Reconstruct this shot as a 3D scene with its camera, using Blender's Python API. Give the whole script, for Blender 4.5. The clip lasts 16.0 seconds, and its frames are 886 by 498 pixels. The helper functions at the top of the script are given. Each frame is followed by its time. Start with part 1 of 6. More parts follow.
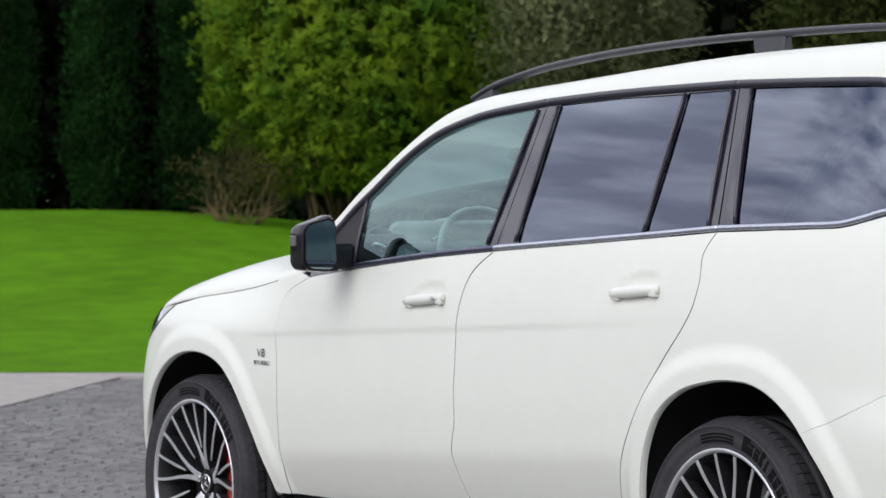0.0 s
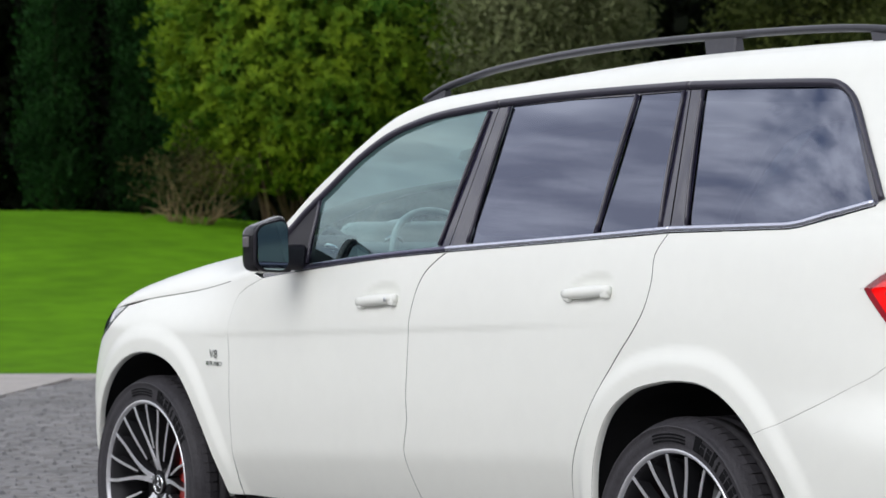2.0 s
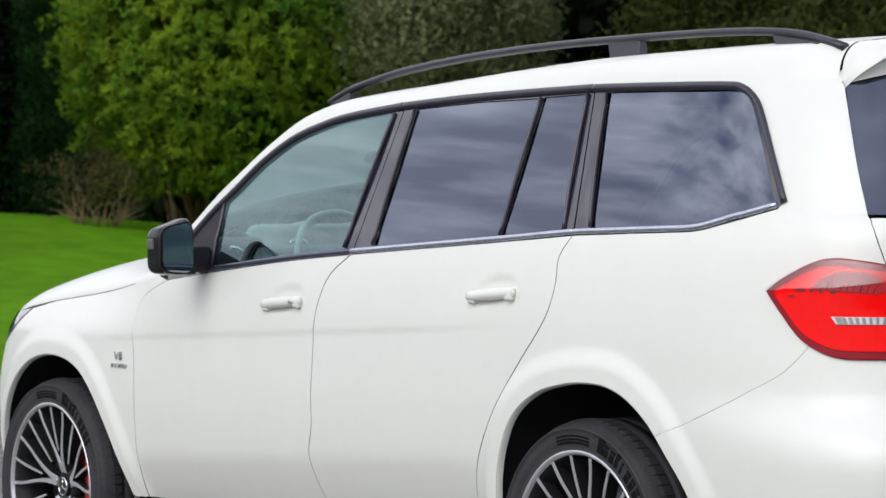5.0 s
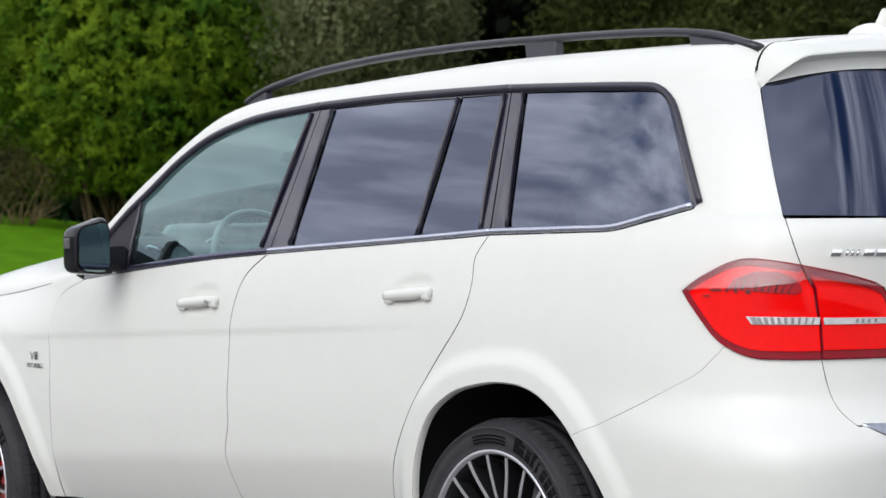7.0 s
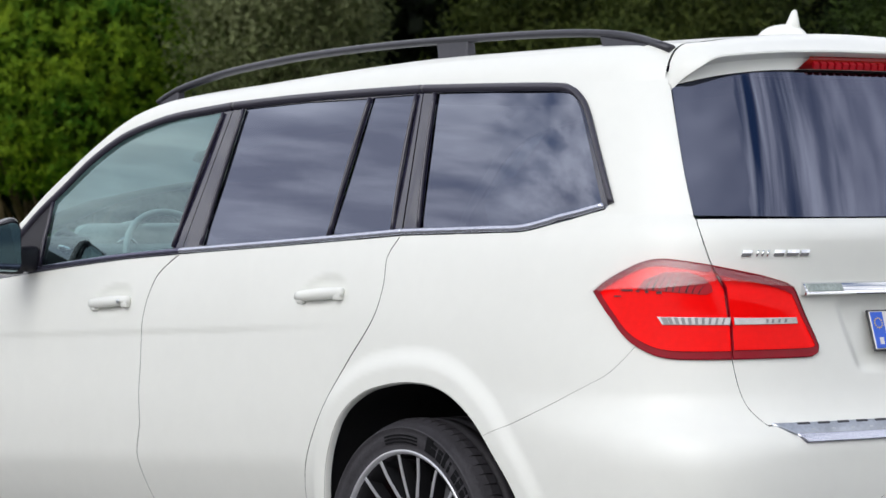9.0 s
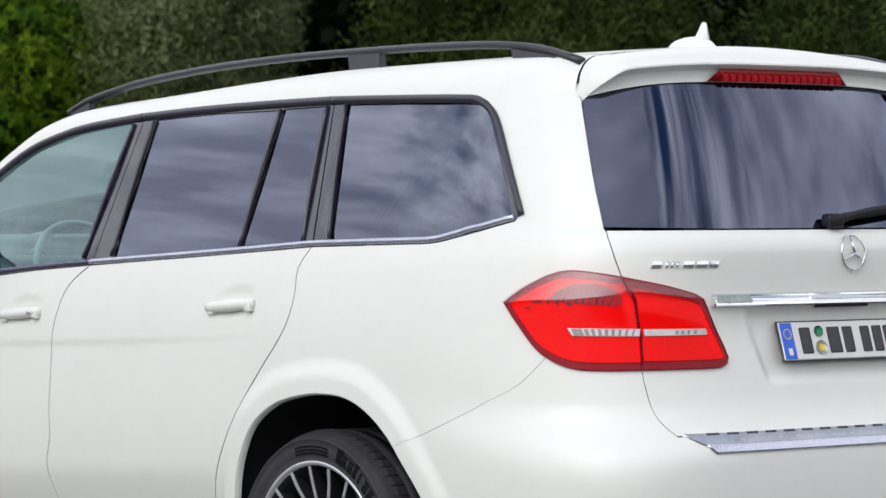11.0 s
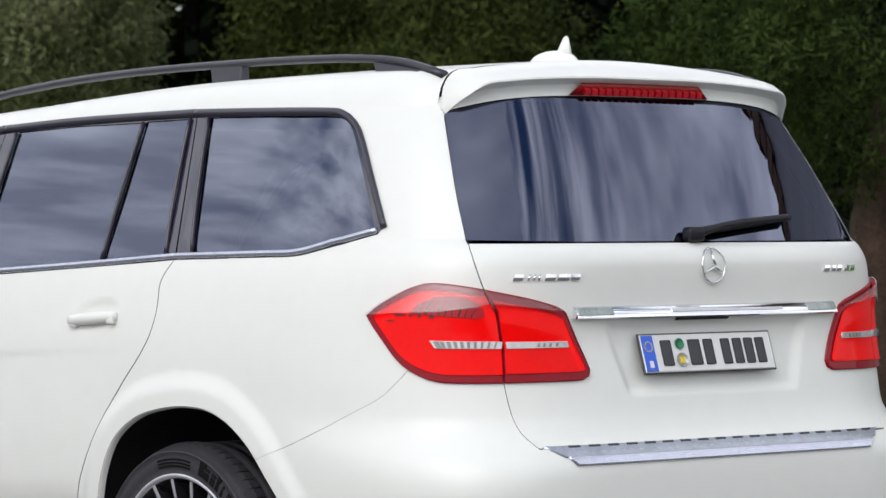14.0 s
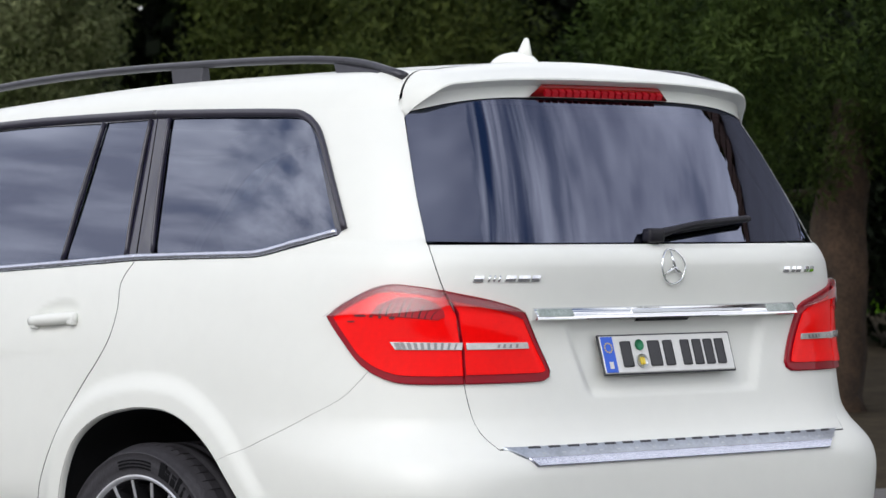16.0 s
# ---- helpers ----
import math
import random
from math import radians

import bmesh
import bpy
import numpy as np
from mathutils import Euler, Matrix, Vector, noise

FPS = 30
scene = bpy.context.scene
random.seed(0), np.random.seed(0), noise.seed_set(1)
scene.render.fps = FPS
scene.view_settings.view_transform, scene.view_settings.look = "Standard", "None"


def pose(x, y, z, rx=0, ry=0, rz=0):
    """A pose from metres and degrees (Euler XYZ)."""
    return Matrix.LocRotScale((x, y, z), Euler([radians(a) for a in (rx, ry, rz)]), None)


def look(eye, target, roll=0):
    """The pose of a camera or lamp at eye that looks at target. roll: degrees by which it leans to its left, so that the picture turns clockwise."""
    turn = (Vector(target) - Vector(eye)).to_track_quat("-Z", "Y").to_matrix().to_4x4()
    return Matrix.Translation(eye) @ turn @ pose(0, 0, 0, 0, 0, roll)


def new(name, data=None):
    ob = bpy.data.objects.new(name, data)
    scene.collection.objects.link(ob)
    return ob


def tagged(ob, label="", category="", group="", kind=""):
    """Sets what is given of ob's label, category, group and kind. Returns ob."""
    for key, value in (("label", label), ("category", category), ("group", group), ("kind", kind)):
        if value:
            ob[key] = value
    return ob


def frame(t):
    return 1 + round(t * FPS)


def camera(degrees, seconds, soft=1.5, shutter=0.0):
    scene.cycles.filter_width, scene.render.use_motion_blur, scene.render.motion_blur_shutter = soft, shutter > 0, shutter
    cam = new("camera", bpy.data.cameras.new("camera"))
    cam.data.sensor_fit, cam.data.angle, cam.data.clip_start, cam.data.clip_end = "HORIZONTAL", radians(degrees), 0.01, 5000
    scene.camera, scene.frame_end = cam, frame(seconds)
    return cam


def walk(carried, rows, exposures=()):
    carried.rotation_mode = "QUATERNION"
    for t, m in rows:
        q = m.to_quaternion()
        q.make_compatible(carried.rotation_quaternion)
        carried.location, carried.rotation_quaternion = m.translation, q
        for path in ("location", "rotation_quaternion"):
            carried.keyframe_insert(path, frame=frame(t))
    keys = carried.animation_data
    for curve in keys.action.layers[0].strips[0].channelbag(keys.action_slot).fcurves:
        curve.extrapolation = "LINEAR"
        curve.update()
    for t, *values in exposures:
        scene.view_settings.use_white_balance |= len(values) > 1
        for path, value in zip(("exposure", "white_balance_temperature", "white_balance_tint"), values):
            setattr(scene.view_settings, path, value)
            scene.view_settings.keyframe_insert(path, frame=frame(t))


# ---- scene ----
cam = camera(14.889, 16.0, soft=1.5)
cam.data.dof.use_dof, cam.data.dof.focus_distance, cam.data.dof.aperture_fstop = True, 9.2, 10.5
PATH = [
    (0.0, pose(10.527, -6.529, 1.313, 89.365, 0.370, 57.924)),
    (0.5, pose(10.530, -6.531, 1.313, 89.361, 0.374, 57.808)),
    (1.0, pose(10.533, -6.532, 1.314, 89.363, 0.378, 57.605)),
    (1.5, pose(10.536, -6.534, 1.314, 89.365, 0.381, 57.380)),
    (2.0, pose(10.539, -6.535, 1.315, 89.366, 0.385, 57.124)),
    (2.5, pose(10.542, -6.537, 1.315, 89.366, 0.389, 56.881)),
    (3.0, pose(10.545, -6.538, 1.316, 89.371, 0.393, 56.625)),
    (3.5, pose(10.548, -6.540, 1.317, 89.372, 0.396, 56.395)),
    (4.0, pose(10.552, -6.541, 1.317, 89.377, 0.400, 56.138)),
    (6.5, pose(10.567, -6.549, 1.320, 89.360, 0.331, 54.488)),
    (7.0, pose(10.570, -6.551, 1.320, 89.354, 0.318, 54.129)),
    (7.5, pose(10.573, -6.552, 1.321, 89.346, 0.304, 53.803)),
    (8.0, pose(10.576, -6.554, 1.321, 89.342, 0.290, 53.419)),
    (8.5, pose(10.579, -6.555, 1.322, 89.340, 0.279, 53.055)),
    (9.0, pose(10.582, -6.557, 1.322, 89.339, 0.268, 52.655)),
    (11.5, pose(10.597, -6.564, 1.325, 89.589, 0.212, 50.754)),
    (12.0, pose(10.600, -6.566, 1.325, 89.665, 0.201, 50.315)),
    (12.5, pose(10.603, -6.567, 1.326, 89.692, 0.190, 49.913)),
    (13.0, pose(10.606, -6.569, 1.326, 89.703, 0.184, 49.512)),
    (13.5, pose(10.610, -6.570, 1.327, 89.711, 0.179, 49.184)),
    (14.0, pose(10.613, -6.572, 1.327, 89.706, 0.173, 48.876)),
    (14.5, pose(10.616, -6.573, 1.328, 89.702, 0.167, 48.608)),
    (15.0, pose(10.619, -6.575, 1.329, 89.702, 0.161, 48.415)),
    (15.5, pose(10.622, -6.576, 1.329, 89.704, 0.156, 48.306)),
    (16.0, pose(10.625, -6.578, 1.330, 89.706, 0.150, 48.227)),
]
walk(cam, PATH)

# ---- world and sun ----
world = bpy.data.worlds.new("sky")
scene.world = world
world.use_nodes = True
wn, wl = world.node_tree.nodes, world.node_tree.links
wn.clear()
sky = wn.new("ShaderNodeTexSky")
sky.sky_type, sky.sun_disc = "NISHITA", False
sky.sun_elevation, sky.sun_rotation = radians(38), radians(157)
sky.air_density, sky.dust_density, sky.ozone_density = 1.0, 0.2, 4.5
w_geo = wn.new("ShaderNodeTexCoord")
w_map = wn.new("ShaderNodeMapping")
w_turn = wn.new("ShaderNodeMapping")
w_turn.inputs["Rotation"].default_value = (0, 0, radians(-58.8))
w_map.inputs["Scale"].default_value = (1.0, 1.0, 2.3)
w_map.inputs["Location"].default_value = (0.4, 0.2, 0.7)
cloud = wn.new("ShaderNodeTexNoise")
cloud.inputs["Scale"].default_value = 5.0
cloud.inputs["Detail"].default_value = 5
cloud.inputs["Roughness"].default_value = 0.5
c_ramp = wn.new("ShaderNodeValToRGB")
c_ramp.color_ramp.elements[0].position, c_ramp.color_ramp.elements[1].position = 0.29, 0.49
tone = wn.new("ShaderNodeTexNoise")
tone.inputs["Scale"].default_value = 10.0
tone.inputs["Detail"].default_value = 8
tone.inputs["Roughness"].default_value = 0.56
t_ramp = wn.new("ShaderNodeValToRGB")
t_ramp.color_ramp.elements[0].color = (6.2, 6.4, 7.4, 1)
t_ramp.color_ramp.elements[0].position = 0.41
t_ramp.color_ramp.elements[1].color = (13.9, 14.0, 14.3, 1)
t_ramp.color_ramp.elements[1].position = 0.64
w_mix = wn.new("ShaderNodeMix")
w_mix.data_type = "RGBA"
w_bg, w_out = wn.new("ShaderNodeBackground"), wn.new("ShaderNodeOutputWorld")
w_bg.inputs["Strength"].default_value = 0.124
wl.new(w_geo.outputs["Generated"], w_turn.inputs["Vector"])
wl.new(w_turn.outputs["Vector"], w_map.inputs["Vector"])
wl.new(w_map.outputs["Vector"], cloud.inputs["Vector"])
wl.new(w_map.outputs["Vector"], tone.inputs["Vector"])
w_sep, w_low = wn.new("ShaderNodeSeparateXYZ"), wn.new("ShaderNodeMath")
w_low.operation, w_low.inputs[1].default_value = "MULTIPLY_ADD", -0.46
w_sum = wn.new("ShaderNodeMath")
w_sum.operation, w_sum.inputs[1].default_value = "ADD", 0.255
wl.new(w_geo.outputs["Generated"], w_sep.inputs[0])
wl.new(w_sep.outputs["Z"], w_low.inputs[0])
wl.new(cloud.outputs["Fac"], w_low.inputs[2])
wl.new(w_low.outputs[0], w_sum.inputs[0])
wl.new(w_sum.outputs[0], c_ramp.inputs["Fac"])
wl.new(tone.outputs["Fac"], t_ramp.inputs["Fac"])
wl.new(c_ramp.outputs["Color"], w_mix.inputs["Factor"])
wl.new(sky.outputs["Color"], w_mix.inputs["A"])
wl.new(t_ramp.outputs["Color"], w_mix.inputs["B"])
wl.new(w_mix.outputs["Result"], w_bg.inputs["Color"])
wl.new(w_bg.outputs["Background"], w_out.inputs["Surface"])

sun_data = bpy.data.lights.new("sun", "SUN")
sun_data.energy, sun_data.angle, sun_data.color = 1.62, radians(45), (1.0, 0.98, 0.95)
sun = new("sun", sun_data)
sun.matrix_world = look((8.0, -14.0, 12.6), (2.0, 0.0, 0.6))


# ---- materials ----
def material(name, color, rough=0.5, metal=0.0, coat=0.0, vary=0.0, scale=20.0, bump=0.0, bump_scale=60.0, ior=1.5, random_tint=0.0, spec=0.5, coat_rough=0.03):
    m = bpy.data.materials.new(name)
    m.use_nodes = True
    n, l = m.node_tree.nodes, m.node_tree.links
    b = n["Principled BSDF"]
    b.inputs["Base Color"].default_value = (*color, 1)
    b.inputs["Roughness"].default_value, b.inputs["Metallic"].default_value = rough, metal
    b.inputs["Coat Weight"].default_value, b.inputs["Coat Roughness"].default_value, b.inputs["IOR"].default_value = coat, coat_rough, ior
    b.inputs["Specular IOR Level"].default_value = spec
    if vary or bump:
        tc = n.new("ShaderNodeTexCoord")
    if vary:
        fine, broad = n.new("ShaderNodeTexNoise"), n.new("ShaderNodeTexNoise")
        fine.inputs["Scale"].default_value, broad.inputs["Scale"].default_value = scale * 6, scale
        fine.inputs["Detail"].default_value = broad.inputs["Detail"].default_value = 3
        both = n.new("ShaderNodeMath")
        both.operation = "ADD"
        l.new(tc.outputs["Object"], fine.inputs["Vector"])
        l.new(tc.outputs["Object"], broad.inputs["Vector"])
        l.new(fine.outputs["Fac"], both.inputs[0])
        l.new(broad.outputs["Fac"], both.inputs[1])
        last = both
        if random_tint:
            isl, add = n.new("ShaderNodeNewGeometry"), n.new("ShaderNodeMath")
            add.operation = "MULTIPLY_ADD"
            add.inputs[1].default_value = random_tint
            l.new(isl.outputs["Random Per Island"], add.inputs[0])
            l.new(both.outputs[0], add.inputs[2])
            last = add
        ramp = n.new("ShaderNodeMapRange")
        ramp.inputs["From Min"].default_value, ramp.inputs["From Max"].default_value = 0.7, 1.3 + random_tint
        ramp.inputs["To Min"].default_value, ramp.inputs["To Max"].default_value = 1 - vary, 1 + vary
        l.new(last.outputs[0], ramp.inputs["Value"])
        mul = n.new("ShaderNodeVectorMath")
        mul.operation = "SCALE"
        mul.inputs[0].default_value = color
        l.new(ramp.outputs["Result"], mul.inputs["Scale"])
        l.new(mul.outputs["Vector"], b.inputs["Base Color"])
    if bump:
        bn, bp = n.new("ShaderNodeTexNoise"), n.new("ShaderNodeBump")
        bn.inputs["Scale"].default_value, bn.inputs["Detail"].default_value = bump_scale, 4
        bp.inputs["Strength"].default_value, bp.inputs["Distance"].default_value = bump, 0.01
        l.new(tc.outputs["Object"], bn.inputs["Vector"])
        l.new(bn.outputs["Fac"], bp.inputs["Height"])
        l.new(bp.outputs["Normal"], b.inputs["Normal"])
    return m


def glass(name, tint, ior=1.5, gloss_tint=(1, 1, 1), rough=0.0):
    """Thin tinted pane: clear tinted passage and a mirror share after Fresnel."""
    m = bpy.data.materials.new(name)
    m.use_nodes = True
    n, l = m.node_tree.nodes, m.node_tree.links
    n.clear()
    out, mix, fr = n.new("ShaderNodeOutputMaterial"), n.new("ShaderNodeMixShader"), n.new("ShaderNodeFresnel")
    tr, gl = n.new("ShaderNodeBsdfTransparent"), n.new("ShaderNodeBsdfGlossy")
    fr.inputs["IOR"].default_value = ior
    tr.inputs["Color"].default_value = (*tint, 1)
    gl.inputs["Color"].default_value = (*gloss_tint, 1)
    gl.inputs["Roughness"].default_value = rough
    l.new(fr.outputs[0], mix.inputs[0])
    l.new(tr.outputs[0], mix.inputs[1])
    l.new(gl.outputs[0], mix.inputs[2])
    l.new(mix.outputs[0], out.inputs["Surface"])
    return m


def leaf_material(name, color, dark, rough=0.75):
    m = bpy.data.materials.new(name)
    m.use_nodes = True
    n, l = m.node_tree.nodes, m.node_tree.links
    b = n["Principled BSDF"]
    isl, ramp = n.new("ShaderNodeNewGeometry"), n.new("ShaderNodeValToRGB")
    tc, ns, add = n.new("ShaderNodeTexCoord"), n.new("ShaderNodeTexNoise"), n.new("ShaderNodeMath")
    ns.inputs["Scale"].default_value = 1.6
    ns.inputs["Detail"].default_value = 3
    add.operation = "MULTIPLY_ADD"
    add.inputs[1].default_value = 0.22
    ramp.color_ramp.elements[0].color, ramp.color_ramp.elements[1].color = (*dark, 1), (*color, 1)
    ramp.color_ramp.elements[0].position, ramp.color_ramp.elements[1].position = 0.36, 0.80
    l.new(isl.outputs["Random Per Island"], add.inputs[0])
    l.new(tc.outputs["Object"], ns.inputs["Vector"])
    l.new(ns.outputs["Fac"], add.inputs[2])
    l.new(add.outputs[0], ramp.inputs["Fac"])
    l.new(ramp.outputs["Color"], b.inputs["Base Color"])
    thin, mixed, out = n.new("ShaderNodeBsdfTranslucent"), n.new("ShaderNodeMixShader"), n["Material Output"]
    mixed.inputs[0].default_value = 0.45
    l.new(ramp.outputs["Color"], thin.inputs["Color"])
    l.new(b.outputs[0], mixed.inputs[1])
    l.new(thin.outputs[0], mixed.inputs[2])
    l.new(mixed.outputs[0], out.inputs["Surface"])
    b.inputs["Roughness"].default_value = rough
    b.inputs["Specular IOR Level"].default_value = 0.2
    return m


PAINT = material("white_paint", (0.802, 0.810, 0.762), 0.45, coat=0.38, coat_rough=0.16, spec=0.3, vary=0.012, scale=3.0)
BLACK_GLOSS = material("gloss_black_trim", (0.016, 0.015, 0.032), 0.10, coat=0.2, ior=1.95, vary=0.1, scale=8)
SATIN_TRIM = material("satin_black_moulding", (0.030, 0.027, 0.042), 0.30, coat=0.25, vary=0.1, scale=12)
BLACK_TRIM = material("black_rubber_trim", (0.013, 0.012, 0.017), 0.42, spec=0.25, vary=0.15, scale=12)
RAIL = material("anodised_dark_rail", (0.055, 0.055, 0.065), 0.38, metal=0.4, vary=0.1, scale=10)
BELT = material("satin_belt_moulding", (0.56, 0.58, 0.67), 0.25, metal=0.85, vary=0.05, scale=10)
# same strip on the front doors, its dim reflection put into the colour
BELT_DIM = material("belt_moulding_dim_reflection", (0.13, 0.13, 0.19), 0.25, metal=0.8, vary=0.05, scale=10)
CHROME = material("chrome", (0.82, 0.83, 0.84), 0.07, metal=1.0, vary=0.03, scale=10)
STEP_STEEL = material("worn_step_steel", (0.50, 0.53, 0.58), 0.34, metal=0.9, vary=0.15, scale=18)
STEEL = material("brushed_steel", (0.60, 0.62, 0.64), 0.28, metal=1.0, vary=0.08, scale=30)
RIM_FACE = material("machined_alloy", (0.72, 0.72, 0.75), 0.35, metal=0.7, vary=0.05, scale=40)
RIM_DARK = material("dark_rim_paint", (0.010, 0.010, 0.012), 0.45, coat=0.15, vary=0.1, scale=20)
RUBBER = material("tyre_rubber", (0.036, 0.034, 0.039), 0.58, spec=0.35, vary=0.22, scale=14, bump=0.15, bump_scale=120)
RUBBER_MARK = material("tyre_marking", (0.004, 0.004, 0.005), 0.7, spec=0.12, vary=0.1, scale=30)
# black plastic; also stands for shade in the panel gaps
DARK = material("dark_plastic_and_gap_shade", (0.008, 0.008, 0.009), 0.8, vary=0.3, scale=10)
CABIN = material("dark_cabin_trim", (0.020, 0.021, 0.023), 0.6, vary=0.2, scale=12)
CABIN_LIGHT = material("dash_leather", (0.26, 0.28, 0.275), 0.5, vary=0.15, scale=25)
# pale tone holds the windscreen's light on hood edge and steering wheel
DASH_SHEEN = material("leather_with_painted_sheen", (0.48, 0.52, 0.51), 0.4, vary=0.1, scale=25)
CALIPER = material("red_caliper", (0.55, 0.02, 0.012), 0.3, coat=0.5, vary=0.05, scale=20)
DISC = material("brake_disc", (0.22, 0.22, 0.23), 0.4, metal=0.9, vary=0.15, scale=40)
LAMP_RED = material("red_lamp_lens", (0.97, 0.002, 0.002), 0.35, coat=0.20, coat_rough=0.02, spec=0.05, vary=0.04, scale=12)
LAMP_DEEP = material("deep_red_lamp_rim", (0.27, 0.001, 0.010), 0.3, coat=0.30, coat_rough=0.02, spec=0.10, vary=0.05, scale=12)
LAMP_GRILLE = material("lamp_grille", (0.46, 0.004, 0.014), 0.3, coat=0.2, vary=0.1, scale=20)
LAMP_CLEAR = material("clear_lamp_strip", (0.62, 0.60, 0.58), 0.18, metal=0.6, coat=1.0, vary=0.18, scale=60)
BRAKE_RED = material("dark_red_lamp", (0.30, 0.003, 0.003), 0.3, coat=0.3, spec=0.2, vary=0.08, scale=20)
FACET = material("grey_lamp_facet", (0.22, 0.21, 0.21), 0.25, metal=0.5, coat=0.6, vary=0.1, scale=30)
PLATE_WHITE = material("plate_white", (0.72, 0.72, 0.70), 0.35, coat=0.3, vary=0.03, scale=20)
PLATE_BLUE = material("plate_blue", (0.012, 0.105, 0.66), 0.35, coat=0.12, vary=0.03, scale=20)
PLATE_INK = material("plate_ink", (0.03, 0.03, 0.035), 0.45, vary=0.1, scale=20)
SEAL_GREEN = material("seal_green", (0.02, 0.20, 0.09), 0.4, vary=0.05, scale=30)
SEAL_SILVER = material("seal_silver", (0.55, 0.58, 0.62), 0.35, metal=0.5, vary=0.05, scale=30)
SEAL_YELLOW = material("seal_yellow", (0.75, 0.58, 0.05), 0.4, vary=0.05, scale=30)
HEADLIGHT = material("headlight_glass", (0.06, 0.075, 0.08), 0.06, coat=1.0, vary=0.3, scale=15)
INLAY = material("pale_strip_inlay", (0.27, 0.32, 0.30), 0.15, coat=0.6, vary=0.25, scale=25)
LAMP_SHEEN = glass("lamp_sheen_sheet", (0.99, 0.95, 0.95), 1.9, rough=0.32)
MIRROR = material("mirror_glass", (0.24, 0.31, 0.33), 0.01, metal=1.0)
GLASS_DARK = glass("privacy_glass", (0.035, 0.035, 0.05), 2.65, (0.73, 0.79, 1.0))
GLASS_REAR = glass("rear_glass", (0.03, 0.032, 0.045), 2.4, (0.68, 0.74, 1.0))
GLASS_CLEAR = glass("green_tinted_glass", (0.55, 0.78, 0.76), 2.3, (0.76, 0.98, 1.0))
GLASS_SCREEN = glass("windscreen_glass", (0.80, 0.88, 0.86), 1.12, rough=0.3)
LAWN = material("lawn", (0.086, 0.212, 0.005), 0.95, spec=0.05, vary=0.22, scale=0.45, bump=0.15, bump_scale=30)
PAVED = material("paving_bed", (0.11, 0.105, 0.10), 0.85, vary=0.25, scale=1.2, bump=0.4, bump_scale=25)
SETT = material("grey_stone_sett", (0.185, 0.180, 0.178), 0.8, vary=0.38, scale=3.0, bump=0.4, bump_scale=60, random_tint=0.8)
KERB = material("pale_concrete", (0.39, 0.36, 0.335), 0.85, vary=0.12, scale=2.0, bump=0.2, bump_scale=60)
RENDERED = material("grey_render", (0.30, 0.295, 0.31), 0.9, vary=0.12, scale=1.5, bump=0.2, bump_scale=40)
TILE = material("brown_clay", (0.115, 0.062, 0.040), 0.8, vary=0.3, scale=5, bump=0.3, bump_scale=40)
BARK = material("bark", (0.042, 0.024, 0.013), 0.9, vary=0.65, scale=7, bump=1.0, bump_scale=24)
TWIG = material("dry_twig", (0.20, 0.145, 0.07), 0.9, vary=0.3, scale=6)
LEAF_BUSH = leaf_material("bush_leaves", (0.25, 0.36, 0.018), (0.06, 0.18, 0.014))
GRASS = leaf_material("grass_blades", (0.125, 0.240, 0.012), (0.085, 0.200, 0.006))
# darker copy of the bush leaves: the crown's inner shade as colour
LEAF_SHADED = leaf_material("bush_leaves_in_shade", (0.15, 0.22, 0.014), (0.06, 0.12, 0.010))
STEM = material("bush_stem", (0.13, 0.085, 0.045), 0.9, vary=0.4, scale=9, bump=0.6, bump_scale=40)
LEAF_CYPRESS = leaf_material("cypress_leaves", (0.038, 0.125, 0.028), (0.008, 0.040, 0.009))
LEAF_OLIVE = leaf_material("olive_leaves", (0.33, 0.36, 0.18), (0.085, 0.11, 0.035))
LEAF_GREEN = leaf_material("evergreen_leaves", (0.125, 0.155, 0.036), (0.018, 0.036, 0.008))
LEAF_FRESH = leaf_material("fresh_olive_leaves", (0.115, 0.17, 0.040), (0.012, 0.030, 0.007))
MIRROR_SHELL = material("mirror_shell", (0.010, 0.010, 0.012), 0.2, coat=0.3, vary=0.1, scale=10)
# near-black leaf colour holds the deep shade among the trees
LEAF_WOOD_SHADE = leaf_material("wood_leaves_in_shade", (0.012, 0.020, 0.007), (0.003, 0.006, 0.002))
# dark soil colour, also put where grass lies in the trees' shade
SOIL_SHADE = material("soil_and_shaded_grass", (0.045, 0.036, 0.024), 0.95, spec=0.05, vary=0.4, scale=1.5, bump=0.8, bump_scale=14)
RIB = material("lamp_rib", (0.075, 0.001, 0.006), 0.35, coat=0.3)
LEAF_DRY = leaf_material("dry_shrub_leaves", (0.20, 0.17, 0.07), (0.08, 0.08, 0.03))


# ---- mesh helpers ----
from mathutils.geometry import delaunay_2d_cdt

def link(name, verts, faces, mat, parent=None, label="", smooth=True, normals=None, mats=None):
    me = bpy.data.meshes.new(name)
    me.from_pydata([tuple(v) for v in verts], [], faces)
    for k in (mat if isinstance(mat, (list, tuple)) else [mat]):
        me.materials.append(k)
    if mats is not None:
        me.polygons.foreach_set("material_index", mats)
    if smooth:
        me.polygons.foreach_set("use_smooth", [True] * len(me.polygons))
    if normals is not None:
        me.normals_split_custom_set_from_vertices([tuple(n) for n in normals])
    me.update()
    ob = new(name, me)
    if parent is not None:
        ob.parent = parent
    return tagged(ob, label=label) if label else ob


